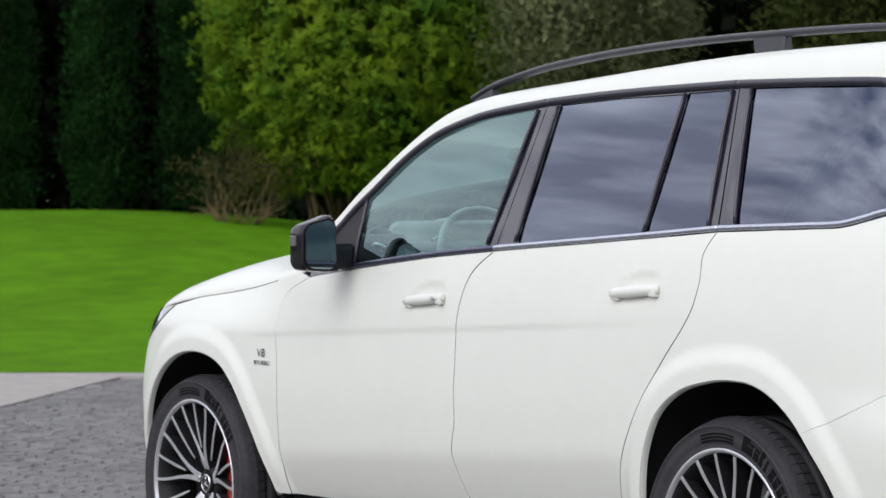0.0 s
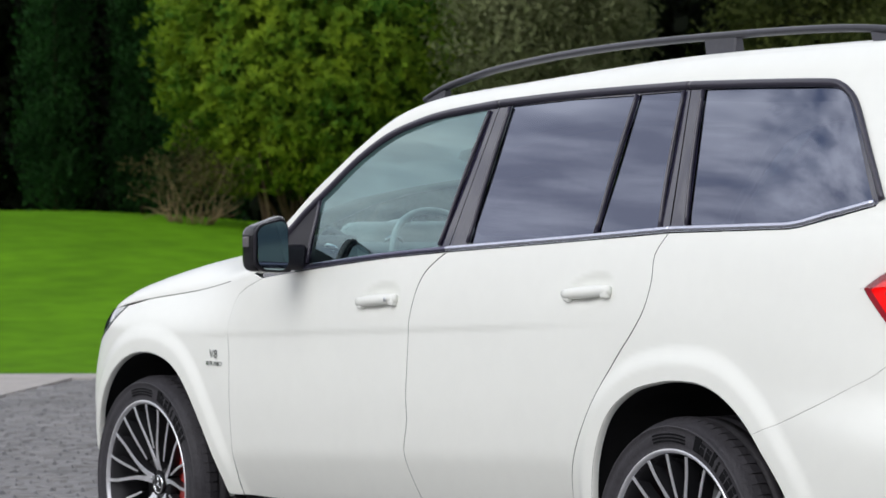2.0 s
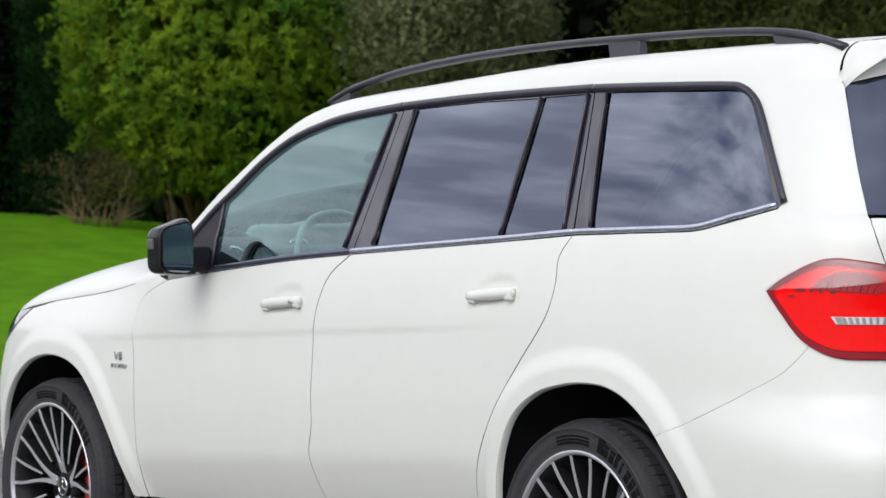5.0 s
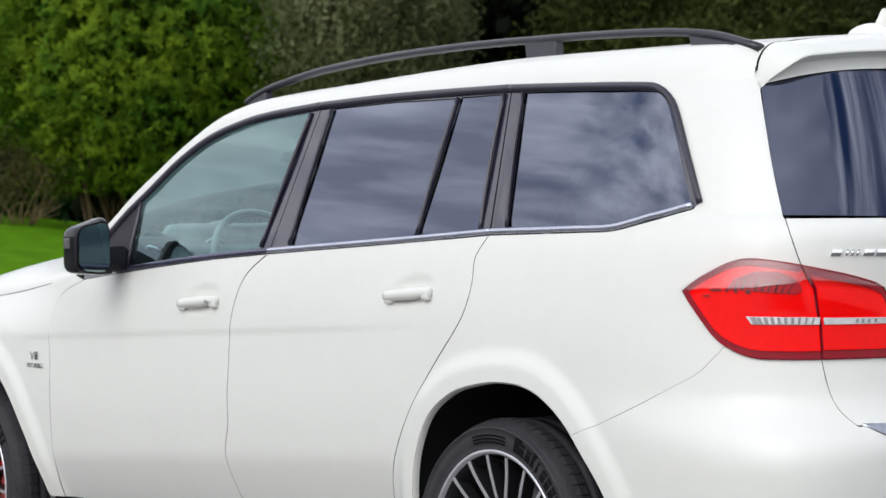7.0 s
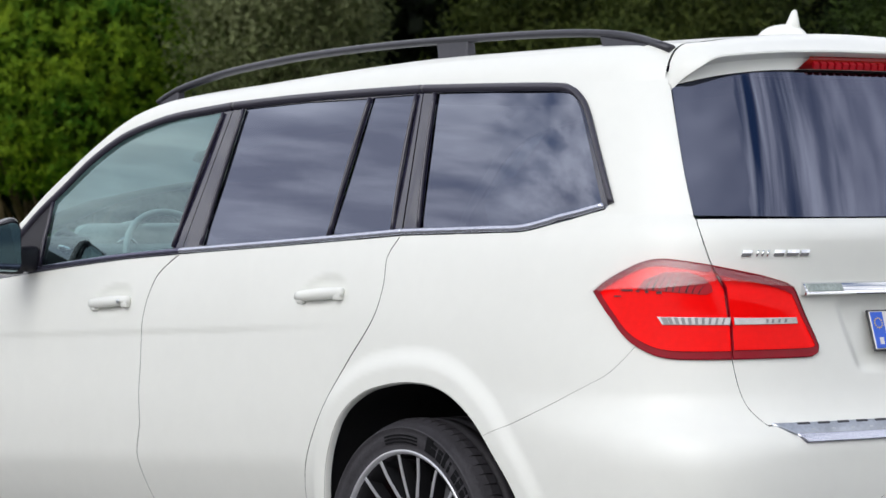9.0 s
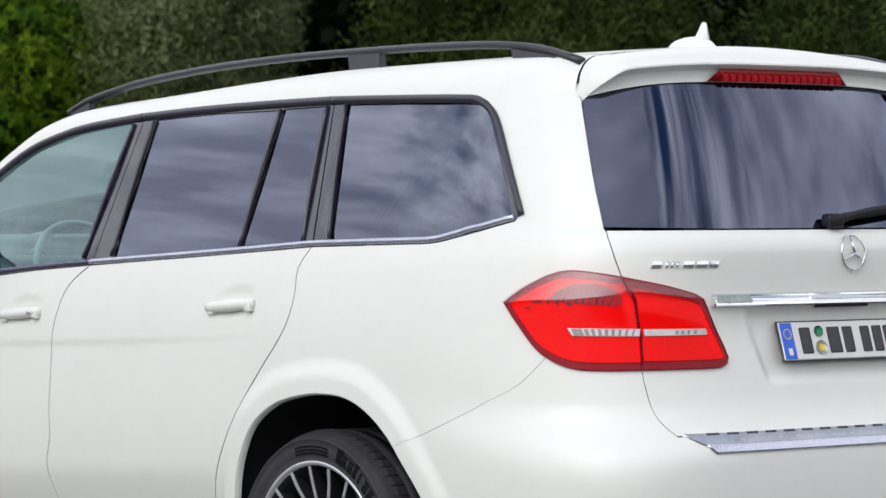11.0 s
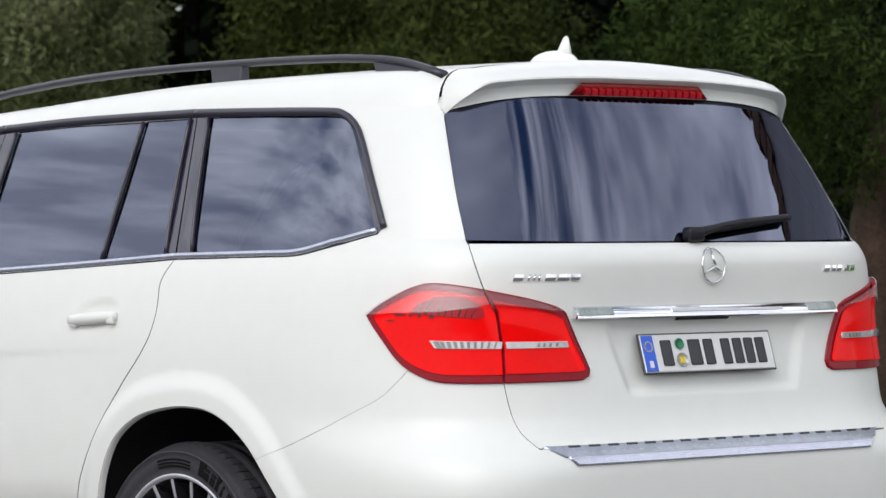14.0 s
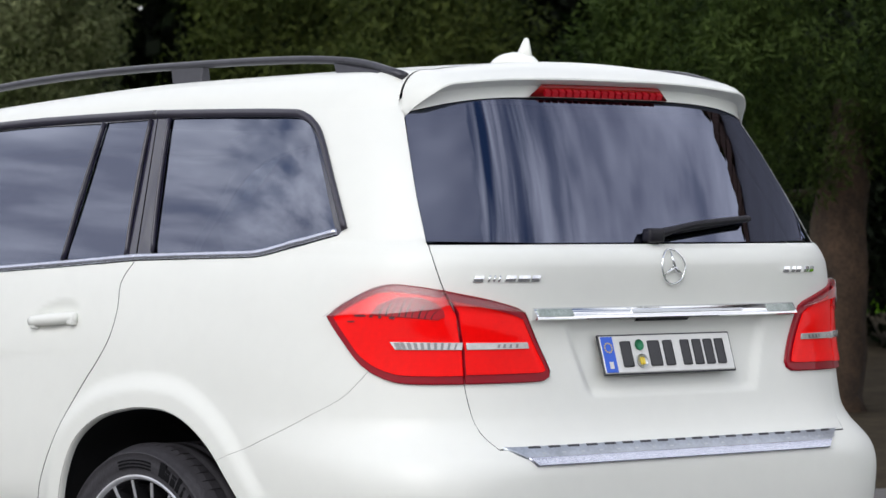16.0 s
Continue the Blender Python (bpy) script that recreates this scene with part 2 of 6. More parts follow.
def part(name, bm, mat, parent, label="", smooth=False):
    me = bpy.data.meshes.new(name)
    bm.normal_update()
    bm.to_mesh(me)
    bm.free()
    for k in (mat if isinstance(mat, (list, tuple)) else [mat]):
        me.materials.append(k)
    if smooth:
        me.polygons.foreach_set("use_smooth", [True] * len(me.polygons))
    ob = new(name, me)
    ob.parent = parent
    return tagged(ob, label=label) if label else ob


def rounded_box(size, at=(0, 0, 0), bevel=0.01, segments=2, turn=None):
    bm = bmesh.new()
    bmesh.ops.create_cube(bm, size=1)
    bmesh.ops.scale(bm, vec=size, verts=bm.verts)
    if bevel:
        bmesh.ops.bevel(bm, geom=bm.edges[:] + bm.verts[:], offset=bevel, segments=segments, profile=0.6, affect="EDGES")
    if turn is not None:
        bmesh.ops.transform(bm, matrix=turn, verts=bm.verts)
    bmesh.ops.translate(bm, vec=at, verts=bm.verts)
    return bm


def tube(points, radius, sides=10, flat=1.0, caps=True):
    """Bar along points; radius a number or one for each point; flat squeezes it upright."""
    verts, faces = [], []
    pts = [Vector(p) for p in points]
    for i, p in enumerate(pts):
        d = (pts[min(i + 1, len(pts) - 1)] - pts[max(i - 1, 0)]).normalized()
        side = d.cross(Vector((0, 0, 1)))
        side = side.normalized() if side.length > 1e-4 else Vector((1, 0, 0))
        up = side.cross(d).normalized()
        r = radius[i] if isinstance(radius, (list, tuple)) else radius
        for k in range(sides):
            a = 2 * math.pi * k / sides
            verts.append(p + side * (r * math.cos(a)) + up * (r * flat * math.sin(a)))
    for i in range(len(pts) - 1):
        for k in range(sides):
            a, b = i * sides + k, i * sides + (k + 1) % sides
            faces.append((a, b, b + sides, a + sides))
    if caps:
        faces.append(tuple(range(sides - 1, -1, -1)))
        faces.append(tuple((len(pts) - 1) * sides + k for k in range(sides)))
    return verts, faces


def lathe(profile, steps, axis_y=True):
    """Turns (radius, y) pairs round the y axis."""
    verts, faces = [], []
    n = len(profile)
    for i in range(steps):
        a = 2 * math.pi * i / steps
        for r, y in profile:
            verts.append((r * math.cos(a), y, r * math.sin(a)))
    for i in range(steps):
        j = (i + 1) % steps
        for k in range(n - 1):
            faces.append((i * n + k, i * n + k + 1, j * n + k + 1, j * n + k))
    return verts, faces


def smooth_line(points, step=0.02):
    """A rounded polyline through the points."""
    out = []
    n = len(points)
    for i in range(n - 1):
        p0, p1, p2, p3 = points[max(i - 1, 0)], points[i], points[i + 1], points[min(i + 2, n - 1)]
        length = math.dist(p1, p2)
        m = max(1, int(length / step))
        for k in range(m):
            t = k / m
            out.append(tuple(0.5 * (2 * b + (c - a) * t + (2 * a - 5 * b + 4 * c - d) * t * t + (3 * b - a - 3 * c + d) * t ** 3)
                             for a, b, c, d in zip(p0, p1, p2, p3)))
    out.append(tuple(points[-1]))
    return out


def curve_value(z, tab):
    """Smooth value of a table of (place, value)."""
    if z <= tab[0][0]:
        return tab[0][1]
    if z >= tab[-1][0]:
        return tab[-1][1]
    i = 0
    while tab[i + 1][0] < z:
        i += 1
    (x0, y0), (x1, y1) = tab[i], tab[i + 1]
    h = x1 - x0
    d = (y1 - y0) / h
    dm = (y0 - tab[i - 1][1]) / (x0 - tab[i - 1][0]) if i > 0 else d
    dp = (tab[i + 2][1] - y1) / (tab[i + 2][0] - x1) if i + 2 < len(tab) else d
    m0 = (dm + d) / 2 if dm * d > 0 else 0.0
    m1 = (dp + d) / 2 if dp * d > 0 else 0.0
    m0 = d if i == 0 else m0
    m1 = d if i + 2 >= len(tab) else m1
    t = (z - x0) / h
    return (2 * t ** 3 - 3 * t * t + 1) * y0 + (t ** 3 - 2 * t * t + t) * h * m0 + (-2 * t ** 3 + 3 * t * t) * y1 + (t ** 3 - t * t) * h * m1


def half_width(z):
    """Half the car's width at a height; one smooth bow over the windows."""
    if z > 1.27:
        return 0.912 - 0.285 * (z - 1.27) - 0.13 * (z - 1.27) ** 2
    return curve_value(z, HALF_WIDTH)


def rear_end(z):
    """How far back the car reaches at a height; the rear window is one smooth bow."""
    if z > 1.297:
        return 4.140 - 0.517 * (z - 1.31) - 0.25 * (z - 1.31) ** 2
    return curve_value(z, REAR_END)


def rear_power(z):
    """How square the rear corner is: the bumper is squarer than the body over it."""
    return REAR_POWER + 2.0 * step01((0.85 - z) / 0.20)


def step01(t):
    t = min(1.0, max(0.0, t))
    return t * t * (3 - 2 * t)


# ---- the car's skin ----
# x runs to the rear from the front axle, y to the car's right, z up
HALF_WIDTH = [(0.22, 0.88), (0.34, 0.925), (0.45, 0.952), (0.60, 0.970), (0.75, 0.977), (0.90, 0.973), (1.0, 0.966), (1.10, 0.954),
              (1.18, 0.940), (1.235, 0.925), (1.27, 0.912)]
REAR_END = [(0.22, 4.16), (0.34, 4.22), (0.5, 4.262), (0.66, 4.276), (0.735, 4.27), (0.80, 4.225), (0.95, 4.192), (1.05, 4.180),
            (1.15, 4.185), (1.234, 4.190), (1.29, 4.165), (1.30, 4.150)]
FRONT_END = [(0.22, -0.80), (0.4, -0.88), (0.6, -0.89), (0.8, -0.835), (0.95, -0.73), (1.05, -0.64), (1.2, -0.56)]
REAR_FROM, REAR_POWER, REAR_SPAN = 2.9, 4.85, 1.27
FRONT_FROM, FRONT_POWER, FRONT_SPAN = 0.1, 3.2, 0.99
WHEEL_F, WHEEL_R, HUB_Z = 0.0, 3.085, 0.364
# wheel openings: centre, and the radius by angle from the rear
ARCH_F = (0.05, 0.40, [(-20, 0.50), (0, 0.475), (16, 0.434), (37, 0.414), (56, 0.424), (65, 0.429), (90, 0.431), (124, 0.449), (145, 0.467), (161, 0.485), (180, 0.50), (200, 0.51)])
ARCH_R = (3.11, 0.40, [(-20, 0.56), (0, 0.53), (19, 0.495), (35, 0.468), (50, 0.465), (73, 0.459), (85, 0.449), (100, 0.446), (115, 0.456), (130, 0.462), (145, 0.446), (165, 0.422), (180, 0.415), (200, 0.42)])
HANDLES = [(1.548, 1.038), (2.674, 1.081)]


def arch_gap(a, x, z):
    """Distance of a place outside a wheel opening."""
    cx, cz, tab = a
    deg = math.degrees(math.atan2(z - cz, x - cx))
    return math.hypot(x - cx, z - cz) - curve_value(deg if deg > -90 else deg + 360, tab)


def arch_point(a, deg, more=0.0):
    cx, cz, tab = a
    r = curve_value(deg, tab) + more
    return cx + r * math.cos(radians(deg)), cz + r * math.sin(radians(deg))


def side_shape(x, z):
    """How far the side stands out beyond the plain section: flares, creases, handle scoops."""
    d = 0.0
    for a in (ARCH_F, ARCH_R):
        if abs(x - a[0]) < 0.68 and z < 1.0:
            e = arch_gap(a, x, z)
            if e < 0.11 and z > 0.2:
                d += 0.014 * (1 - step01((e - 0.042) / 0.062))
    if 0.3 < x < 3.2:
        crease = 0.905 + 0.040 * (x - 0.57)
        fade = step01((x - 0.35) / 0.2) * step01((3.0 - x) / 0.9)
        e = crease - z
        if -0.02 < e < 0.25:
            d -= 0.0032 * fade * step01((e + 0.012) / 0.024) * (1 - step01(e / 0.25))
        low = 0.505 + 0.049 * (x - 0.53)
        d -= (0.22 * max(0.0, low - z) if low - z > 0.03 else 0.22 * max(0.0, low - z + 0.03) ** 2 / 0.12) * step01((x - 0.45) / 0.2) * step01((2.70 - x) / 0.2)
    for hx, hz in HANDLES:
        q = ((x - hx) / 0.125) ** 2 + ((z - hz - 0.010 - 0.15 * (x - hx)) / 0.050) ** 2
        if q < 1:
            d -= 0.0075 * step01(1 - q)
    return d


def back_shape(y, z):
    """Dish for the number plate in the tailgate."""
    w = 0.40 - 0.35 * (1.09 - z)
    return -0.014 * step01((w - abs(y)) / 0.04) * step01((z - 0.885) / 0.03) * step01((1.10 - z) / 0.03)


def skin(u, z, off=0.0):
    """Point of the left half of the skin; u is x along the flank and runs on round the corners."""
    b = half_width(z)
    if u > REAR_FROM:
        g = (u - REAR_FROM) / REAR_SPAN
        q, p = (g, 1.0) if g <= 1 else (1.0, 2 - g)
        w = rear_power(z)
        k = (q ** w + abs(p) ** w) ** (-1 / w)
        x, y = REAR_FROM + (rear_end(z) - REAR_FROM) * k * q, -b * k * p
        if g < 1:
            y -= side_shape(x, z)
        elif z < 1.12:
            x += back_shape(y, z)
    elif u < FRONT_FROM:
        g = (FRONT_FROM - u) / FRONT_SPAN
        q, p = (g, 1.0) if g <= 1 else (1.0, 2 - g)
        k = (q ** FRONT_POWER + abs(p) ** FRONT_POWER) ** (-1 / FRONT_POWER)
        x, y = FRONT_FROM - (FRONT_FROM - curve_value(z, FRONT_END)) * k * q, -b * k * p
        if g < 1:
            y -= side_shape(x, z)
    else:
        x, y = u, -b - side_shape(u, z)
    if x < 0.75:
        y *= 1 - 0.09 * step01((z - 0.90) / 0.22) * step01((0.75 - x) / 0.6)
    return Vector((x, y, z))


def pane_normal(u, z):
    """Normal of the side glass, one smooth bow from the belt up."""
    m = skin_normal(u, max(z, 1.30))
    return Vector((m.x, m.y, abs(m.y) * (0.285 + 0.26 * (z - 1.27)))).normalized()


def skin_normal(u, z):
    e = 0.004
    n = (skin(u + e, z) - skin(u - e, z)).cross(skin(u, z + e) - skin(u, z - e))
    return n.normalized() if n.length > 1e-12 else Vector((0, -1, 0))


def uv(x, y, z):
    """Skin place (u, z) of a point behind the rear axle."""
    if x <= REAR_FROM:
        return (x, z)
    q = (x - REAR_FROM) / (rear_end(z) - REAR_FROM)
    p = -y / half_width(z)
    return (REAR_FROM + REAR_SPAN * (q / p if q <= p else 2 - p / q), z)


def on_flank(x, z):
    """Skin place of a flank point by its x."""
    if x > REAR_FROM:
        q = min(0.999, (x - REAR_FROM) / (rear_end(z) - REAR_FROM))
        return (REAR_FROM + REAR_SPAN * q / (1 - q ** rear_power(z)) ** (1 / rear_power(z)), z)
    if x < FRONT_FROM:
        q = min(0.999, (FRONT_FROM - x) / (FRONT_FROM - curve_value(z, FRONT_END)))
        return (FRONT_FROM - FRONT_SPAN * q / (1 - q ** FRONT_POWER) ** (1 / FRONT_POWER), z)
    return (x, z)


def on_back(y, z):
    """Skin place of a point on the back by its y."""
    p = min(0.999, abs(y) / half_width(z))
    g = p / (1 - p ** rear_power(z)) ** (1 / rear_power(z))
    u = REAR_FROM + REAR_SPAN * (2 - g) if g <= 1 else REAR_FROM + REAR_SPAN / g
    return (u, z) if y <= 0 else (2 * (REAR_FROM + 2 * REAR_SPAN) - u, z)


def area(poly):
    return 0.5 * sum(a[0] * b[1] - b[0] * a[1] for a, b in zip(poly, poly[1:] + poly[:1]))


def clean(poly):
    out = []
    for p in poly:
        if not out or math.dist(p, out[-1]) > 1e-4:
            out.append(p)
    if math.dist(out[0], out[-1]) < 1e-4:
        out.pop()
    return out if area(out) > 0 else out[::-1]


def finer(poly, step):
    out = []
    for a, b in zip(poly, poly[1:] + poly[:1]):
        m = max(1, math.ceil(math.dist(a, b) / step))
        out += [(a[0] + (b[0] - a[0]) * k / m, a[1] + (b[1] - a[1]) * k / m) for k in range(m)]
    return out


def inset(poly, d):
    out = []
    n = len(poly)
    for i in range(n):
        a, b, c = poly[i - 1], poly[i], poly[(i + 1) % n]
        n1 = Vector((a[1] - b[1], b[0] - a[0])).normalized()
        n2 = Vector((b[1] - c[1], c[0] - b[0])).normalized()
        m = n1 + n2
        k = m.length_squared / 2
        m = m * (1 / max(k, 0.35))
        out.append((b[0] + m.x * d, b[1] + m.y * d))
    return out


def fill(lines, cell):
    """Triangles for an area of the (u, z) plane: an outer line and the holes in it."""
    loops = [clean(l) for l in (lines if isinstance(lines[0], list) else [lines])]
    outer = loops[0]
    x0, y0 = min(p[0] for p in outer), min(p[1] for p in outer)
    nx = int((max(p[0] for p in outer) - x0) / cell) + 1
    ny = int((max(p[1] for p in outer) - y0) / cell) + 1
    pts, edges, touched = [], [], set()
    for loop in loops:
        o = len(pts)
        pts += [Vector(p) for p in loop]
        edges += [(o + i, o + (i + 1) % len(loop)) for i in range(len(loop))]
        for p, q in zip(loop, loop[1:] + loop[:1]):
            m = int(math.dist(p, q) / cell * 4) + 1
            for k in range(m + 1):
                i = (p[0] + (q[0] - p[0]) * k / m - x0) / cell
                j = (p[1] + (q[1] - p[1]) * k / m - y0) / cell
                for di in (-0.4, 0.4):
                    for dj in (-0.4, 0.4):
                        touched.add((round(i + di), round(j + dj)))
    rim = [e for e in edges]
    for j in range(ny + 1):
        y = y0 + j * cell
        cuts = [(pts[b][0] - pts[a][0]) * (y - pts[a][1]) / (pts[b][1] - pts[a][1]) + pts[a][0] for a, b in rim if (pts[a][1] > y) != (pts[b][1] > y)]
        for i in range(nx + 1):
            if (i, j) not in touched and sum(1 for c in cuts if c < x0 + i * cell) % 2:
                pts.append(Vector((x0 + i * cell, y)))
    out, _, faces, _, _, _ = delaunay_2d_cdt(pts, edges, [], 1, 1e-6)

    def in_hole(f):
        x, y = sum(out[v].x for v in f) / 3, sum(out[v].y for v in f) / 3
        for h in loops[1:]:
            odd = False
            for (ax, ay), (bx, by) in zip(h, h[1:] + h[:1]):
                if (ay > y) != (by > y) and x < (bx - ax) * (y - ay) / (by - ay) + ax:
                    odd = not odd
            if odd:
                return True
        return False
    return [(p.x, p.y) for p in out], [tuple(f) for f in faces if not in_hole(f)]


def panel(name, poly, mat, parent, off=0.0, cell=0.025, gap=0.002, bevel=0.0015, depth=0.016, label="", mirror=False, crown=0.0, dome=0.0, rise=0.0, lean=0.0):
    """A sheet of the skin with turned-in edges; mirror makes the one of the car's right side."""
    poly = finer(clean(poly), cell)
    edge = inset(poly, gap) if gap else poly
    top = inset(edge, bevel) if bevel else edge
    pts, faces = fill(top, cell)
    normals = [skin_normal(*p) for p in pts]
    verts = [skin(*p) + n * off for p, n in zip(pts, normals)]
    if dome:
        def top_at(u):
            cuts = [a[1] + (b[1] - a[1]) * (u - a[0]) / (b[0] - a[0]) for a, b in zip(top, top[1:] + top[:1]) if min(a[0], b[0]) <= u <= max(a[0], b[0]) and a[0] != b[0]]
            return max(cuts, default=0.0)
        for i, p in enumerate(pts):
            t = step01(1 - (top_at(p[0]) - p[1]) / dome)
            verts[i] -= normals[i] * (rise * t * t)
            normals[i] = (normals[i] + Vector((0, 0, 0.42 * t))).normalized()
    if lean:
        normals = [(m + Vector((0, 0, lean))).normalized() for m in normals]
    rim0, n = len(verts), len(edge)
    if crown:
        normals = [skin_normal(*on_back(max(-0.60, v.y - (0.34 + 0.36 * step01((v.y - 0.1) / 0.4)) * (v.z - 1.34)), 1.40)) for v in verts]
        mean_z = sum(n.z for n in normals) / len(normals)
        normals = [Vector((m.x, m.y + crown * max(-0.45, min(0.45, p.y)), 0.3 * m.z + 0.7 * mean_z)).normalized() for m, p in zip(normals, verts)]
    levels = [(top, 0.0), (edge, -bevel), (edge, -depth)]
    for ring, h in levels:
        for p, e in zip(ring, edge):
            nn = skin_normal(*p)
            verts.append(skin(*p) + nn * (off + h))
    for i in range(n):
        a, b = edge[i - 1], edge[(i + 1) % n]
        t = skin(*b) - skin(*a)
        nn = skin_normal(*edge[i])
        out = t.cross(nn)
        out = out.normalized() if out.length > 1e-9 else nn
        normals.append(nn)
        edge_n = out
        normals_mid = (nn + out).normalized()
        levels.append((normals_mid, edge_n))
    mids = levels[3:]
    normals += [m for m, e in mids] + [e for m, e in mids]
    sides = [0] * len(faces)
    for r in range(2):
        for i in range(n):
            j = (i + 1) % n
            a, b = rim0 + r * n + i, rim0 + r * n + j
            faces.append((a, a + n, b + n, b))
            sides.append(r)
    if mirror:
        verts = [Vector((v.x, -v.y, v.z)) for v in verts]
        normals = [Vector((v.x, -v.y, v.z)) for v in normals]
        faces = [f[::-1] for f in faces]
    # turned-in edges of white panels coloured dark, as shade in the gaps
    if mat is PAINT:
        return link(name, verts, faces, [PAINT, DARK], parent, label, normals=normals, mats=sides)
    return link(name, verts, faces, mat, parent, label, normals=normals)


def both_sides(name, poly, mat, parents, label="", **more):
    return [panel(name, poly, mat, parents[k], label=label, mirror=k == 1, **more) for k in (0, 1)]


# ---- the car ----
car = tagged(new("car"), "large white off-road estate car with dark windows, parked on paving", "car")

BELT_LINE = [(0.80, 1.100), (1.010, 1.122), (1.320, 1.151), (1.584, 1.173), (1.894, 1.192), (2.202, 1.208), (2.657, 1.232), (2.999, 1.252),
             (3.374, 1.260), (3.522, 1.264), (3.612, 1.279), (3.704, 1.299), (3.800, 1.322)]
WINDOW_TOP = [(0.80, 1.150), (0.895, 1.237), (1.0, 1.325), (1.113, 1.402), (1.243, 1.492), (1.385, 1.562), (1.54, 1.603), (1.689, 1.627),
              (1.963, 1.650), (2.288, 1.663), (2.572, 1.669), (2.908, 1.673), (3.236, 1.667), (3.492, 1.660)]
WINDOW_END = [(3.492, 1.660), (3.557, 1.652), (3.607, 1.626), (3.655, 1.577), (3.751, 1.440), (3.814, 1.345), (3.800, 1.322)]
ROOF_LINE = WINDOW_TOP[:-2] + [(3.236, 1.671), (3.492, 1.669), (3.80, 1.667)]
GAP_FENDER = [(0.60, 0.365), (0.599, 0.51), (0.604, 0.62), (0.606, 0.81), (0.590, 0.908), (0.606, 0.98), (0.652, 1.046), (0.80, 1.100)]
GAP_DOORS = [(1.735, 0.365), (1.716, 0.436), (1.702, 0.492), (1.692, 0.579), (1.719, 0.668), (1.718, 0.755), (1.722, 0.842), (1.724, 0.964),
             (1.744, 1.051), (1.792, 1.129), (1.894, 1.192)]
GAP_QUARTER = [(2.538, 0.365), (2.562, 0.494), (2.608, 0.614), (2.665, 0.713), (2.727, 0.796), (2.829, 0.911), (2.891, 0.977), (2.937, 1.041),
               (2.960, 1.120), (2.958, 1.191), (2.999, 1.252)]
GAP_TAILGATE = [(4.063, -0.744, 1.233), (4.080, -0.732, 1.177), (4.099, -0.706, 1.116), (4.109, -0.696, 1.020), (4.122, -0.700, 0.933),
                (4.131, -0.696, 0.890), (4.140, -0.691, 0.853), (4.159, -0.679, 0.810), (4.198, -0.652, 0.768)]
GAP_PILLAR = [(3.800, -0.628, 1.690), (3.837, -0.651, 1.628), (3.886, -0.678, 1.544), (3.949, -0.709, 1.424), (4.015, -0.734, 1.301), (4.030, -0.737, 1.280), (4.046, -0.7405, 1.256), (4.063, -0.744, 1.233)]
SEAM_BUMPER = [(3.450, 0.716), (3.585, 0.763), (3.700, 0.808), (3.782, 0.845), (3.876, 0.890), (3.922, 0.930), (3.957, 0.972)]
LAMP_LINE = [(3.816, -0.902, 1.109), (3.861, -0.884, 1.143), (3.933, -0.848, 1.183), (3.980, -0.821, 1.195), (4.034, -0.781, 1.190), (4.078, -0.734, 1.180)]
LAMP_LOW = [(4.122, -0.700, 0.933), (4.071, -0.776, 0.933), (4.018, -0.826, 0.936), (3.973, -0.855, 0.951), (3.922, -0.878, 0.984),
            (3.870, -0.892, 1.042), (3.834, -0.899, 1.085), (3.816, -0.902, 1.109)]


def part_of(line, lo, hi):
    """The stretch of a line of (x, z) between two x."""
    def at(x):
        for a, b in zip(line, line[1:]):
            if a[0] <= x <= b[0]:
                t = (x - a[0]) / (b[0] - a[0])
                return (x, a[1] + (b[1] - a[1]) * t)
        return line[0] if x < line[0][0] else line[-1]
    return [at(lo)] + [p for p in line if lo + 1e-3 < p[0] < hi - 1e-3] + [at(hi)]


def flank(line):
    return [on_flank(*p) for p in smooth_line(line)]


def behind(line):
    return smooth_line([uv(*p) for p in line])


def arch(a, lo, hi, steps=40):
    return [on_flank(*arch_point(a, lo + (hi - lo) * k / steps)) for k in range(steps + 1)]


belt_f, belt_r, belt_q = part_of(BELT_LINE, 0.80, 1.894), part_of(BELT_LINE, 1.894, 2.999), part_of(BELT_LINE, 2.999, 3.80)
doors_f = both_sides("front_door", flank(GAP_FENDER)[::-1] + [(0.60, 0.365), (1.735, 0.365)] + flank(GAP_DOORS) + flank(belt_f)[::-1], PAINT,
                     (car, car), "white front door", cell=0.011, gap=0.0017, depth=0.021)
doors_r = both_sides("rear_door", flank(GAP_DOORS)[::-1] + [(1.735, 0.365), (2.538, 0.365)] + flank(GAP_QUARTER) + flank(belt_r)[::-1], PAINT,
                     (car, car), "white rear door", cell=0.011, gap=0.0017, depth=0.021)

quarter_line = (flank(GAP_QUARTER)[::-1] + [(2.538, 0.365)] + arch(ARCH_R, 187, 43) + flank(SEAM_BUMPER)
                + [uv(3.975, -0.854, 0.967), uv(4.02, -0.826, 0.953), uv(4.122, -0.700, 0.946)] + behind(GAP_TAILGATE[:5])[::-1] + behind(GAP_PILLAR)[::-1]
                + flank([(3.80, 1.669), (3.492, 1.671)]) + flank(WINDOW_END) + flank(belt_q)[::-1])
quarters = both_sides("rear_quarter_panel", quarter_line, PAINT, (car, car), "white rear quarter panel and window pillar", cell=0.012, gap=0.0016)

# fenders, bonnet, nose
HOOD_LINE = [(-0.80, 0.90), (-0.62, 0.935), (-0.45, 0.965), (-0.30, 0.985), (-0.049, 1.016), (0.306, 1.053), (0.583, 1.087), (0.74, 1.115)]
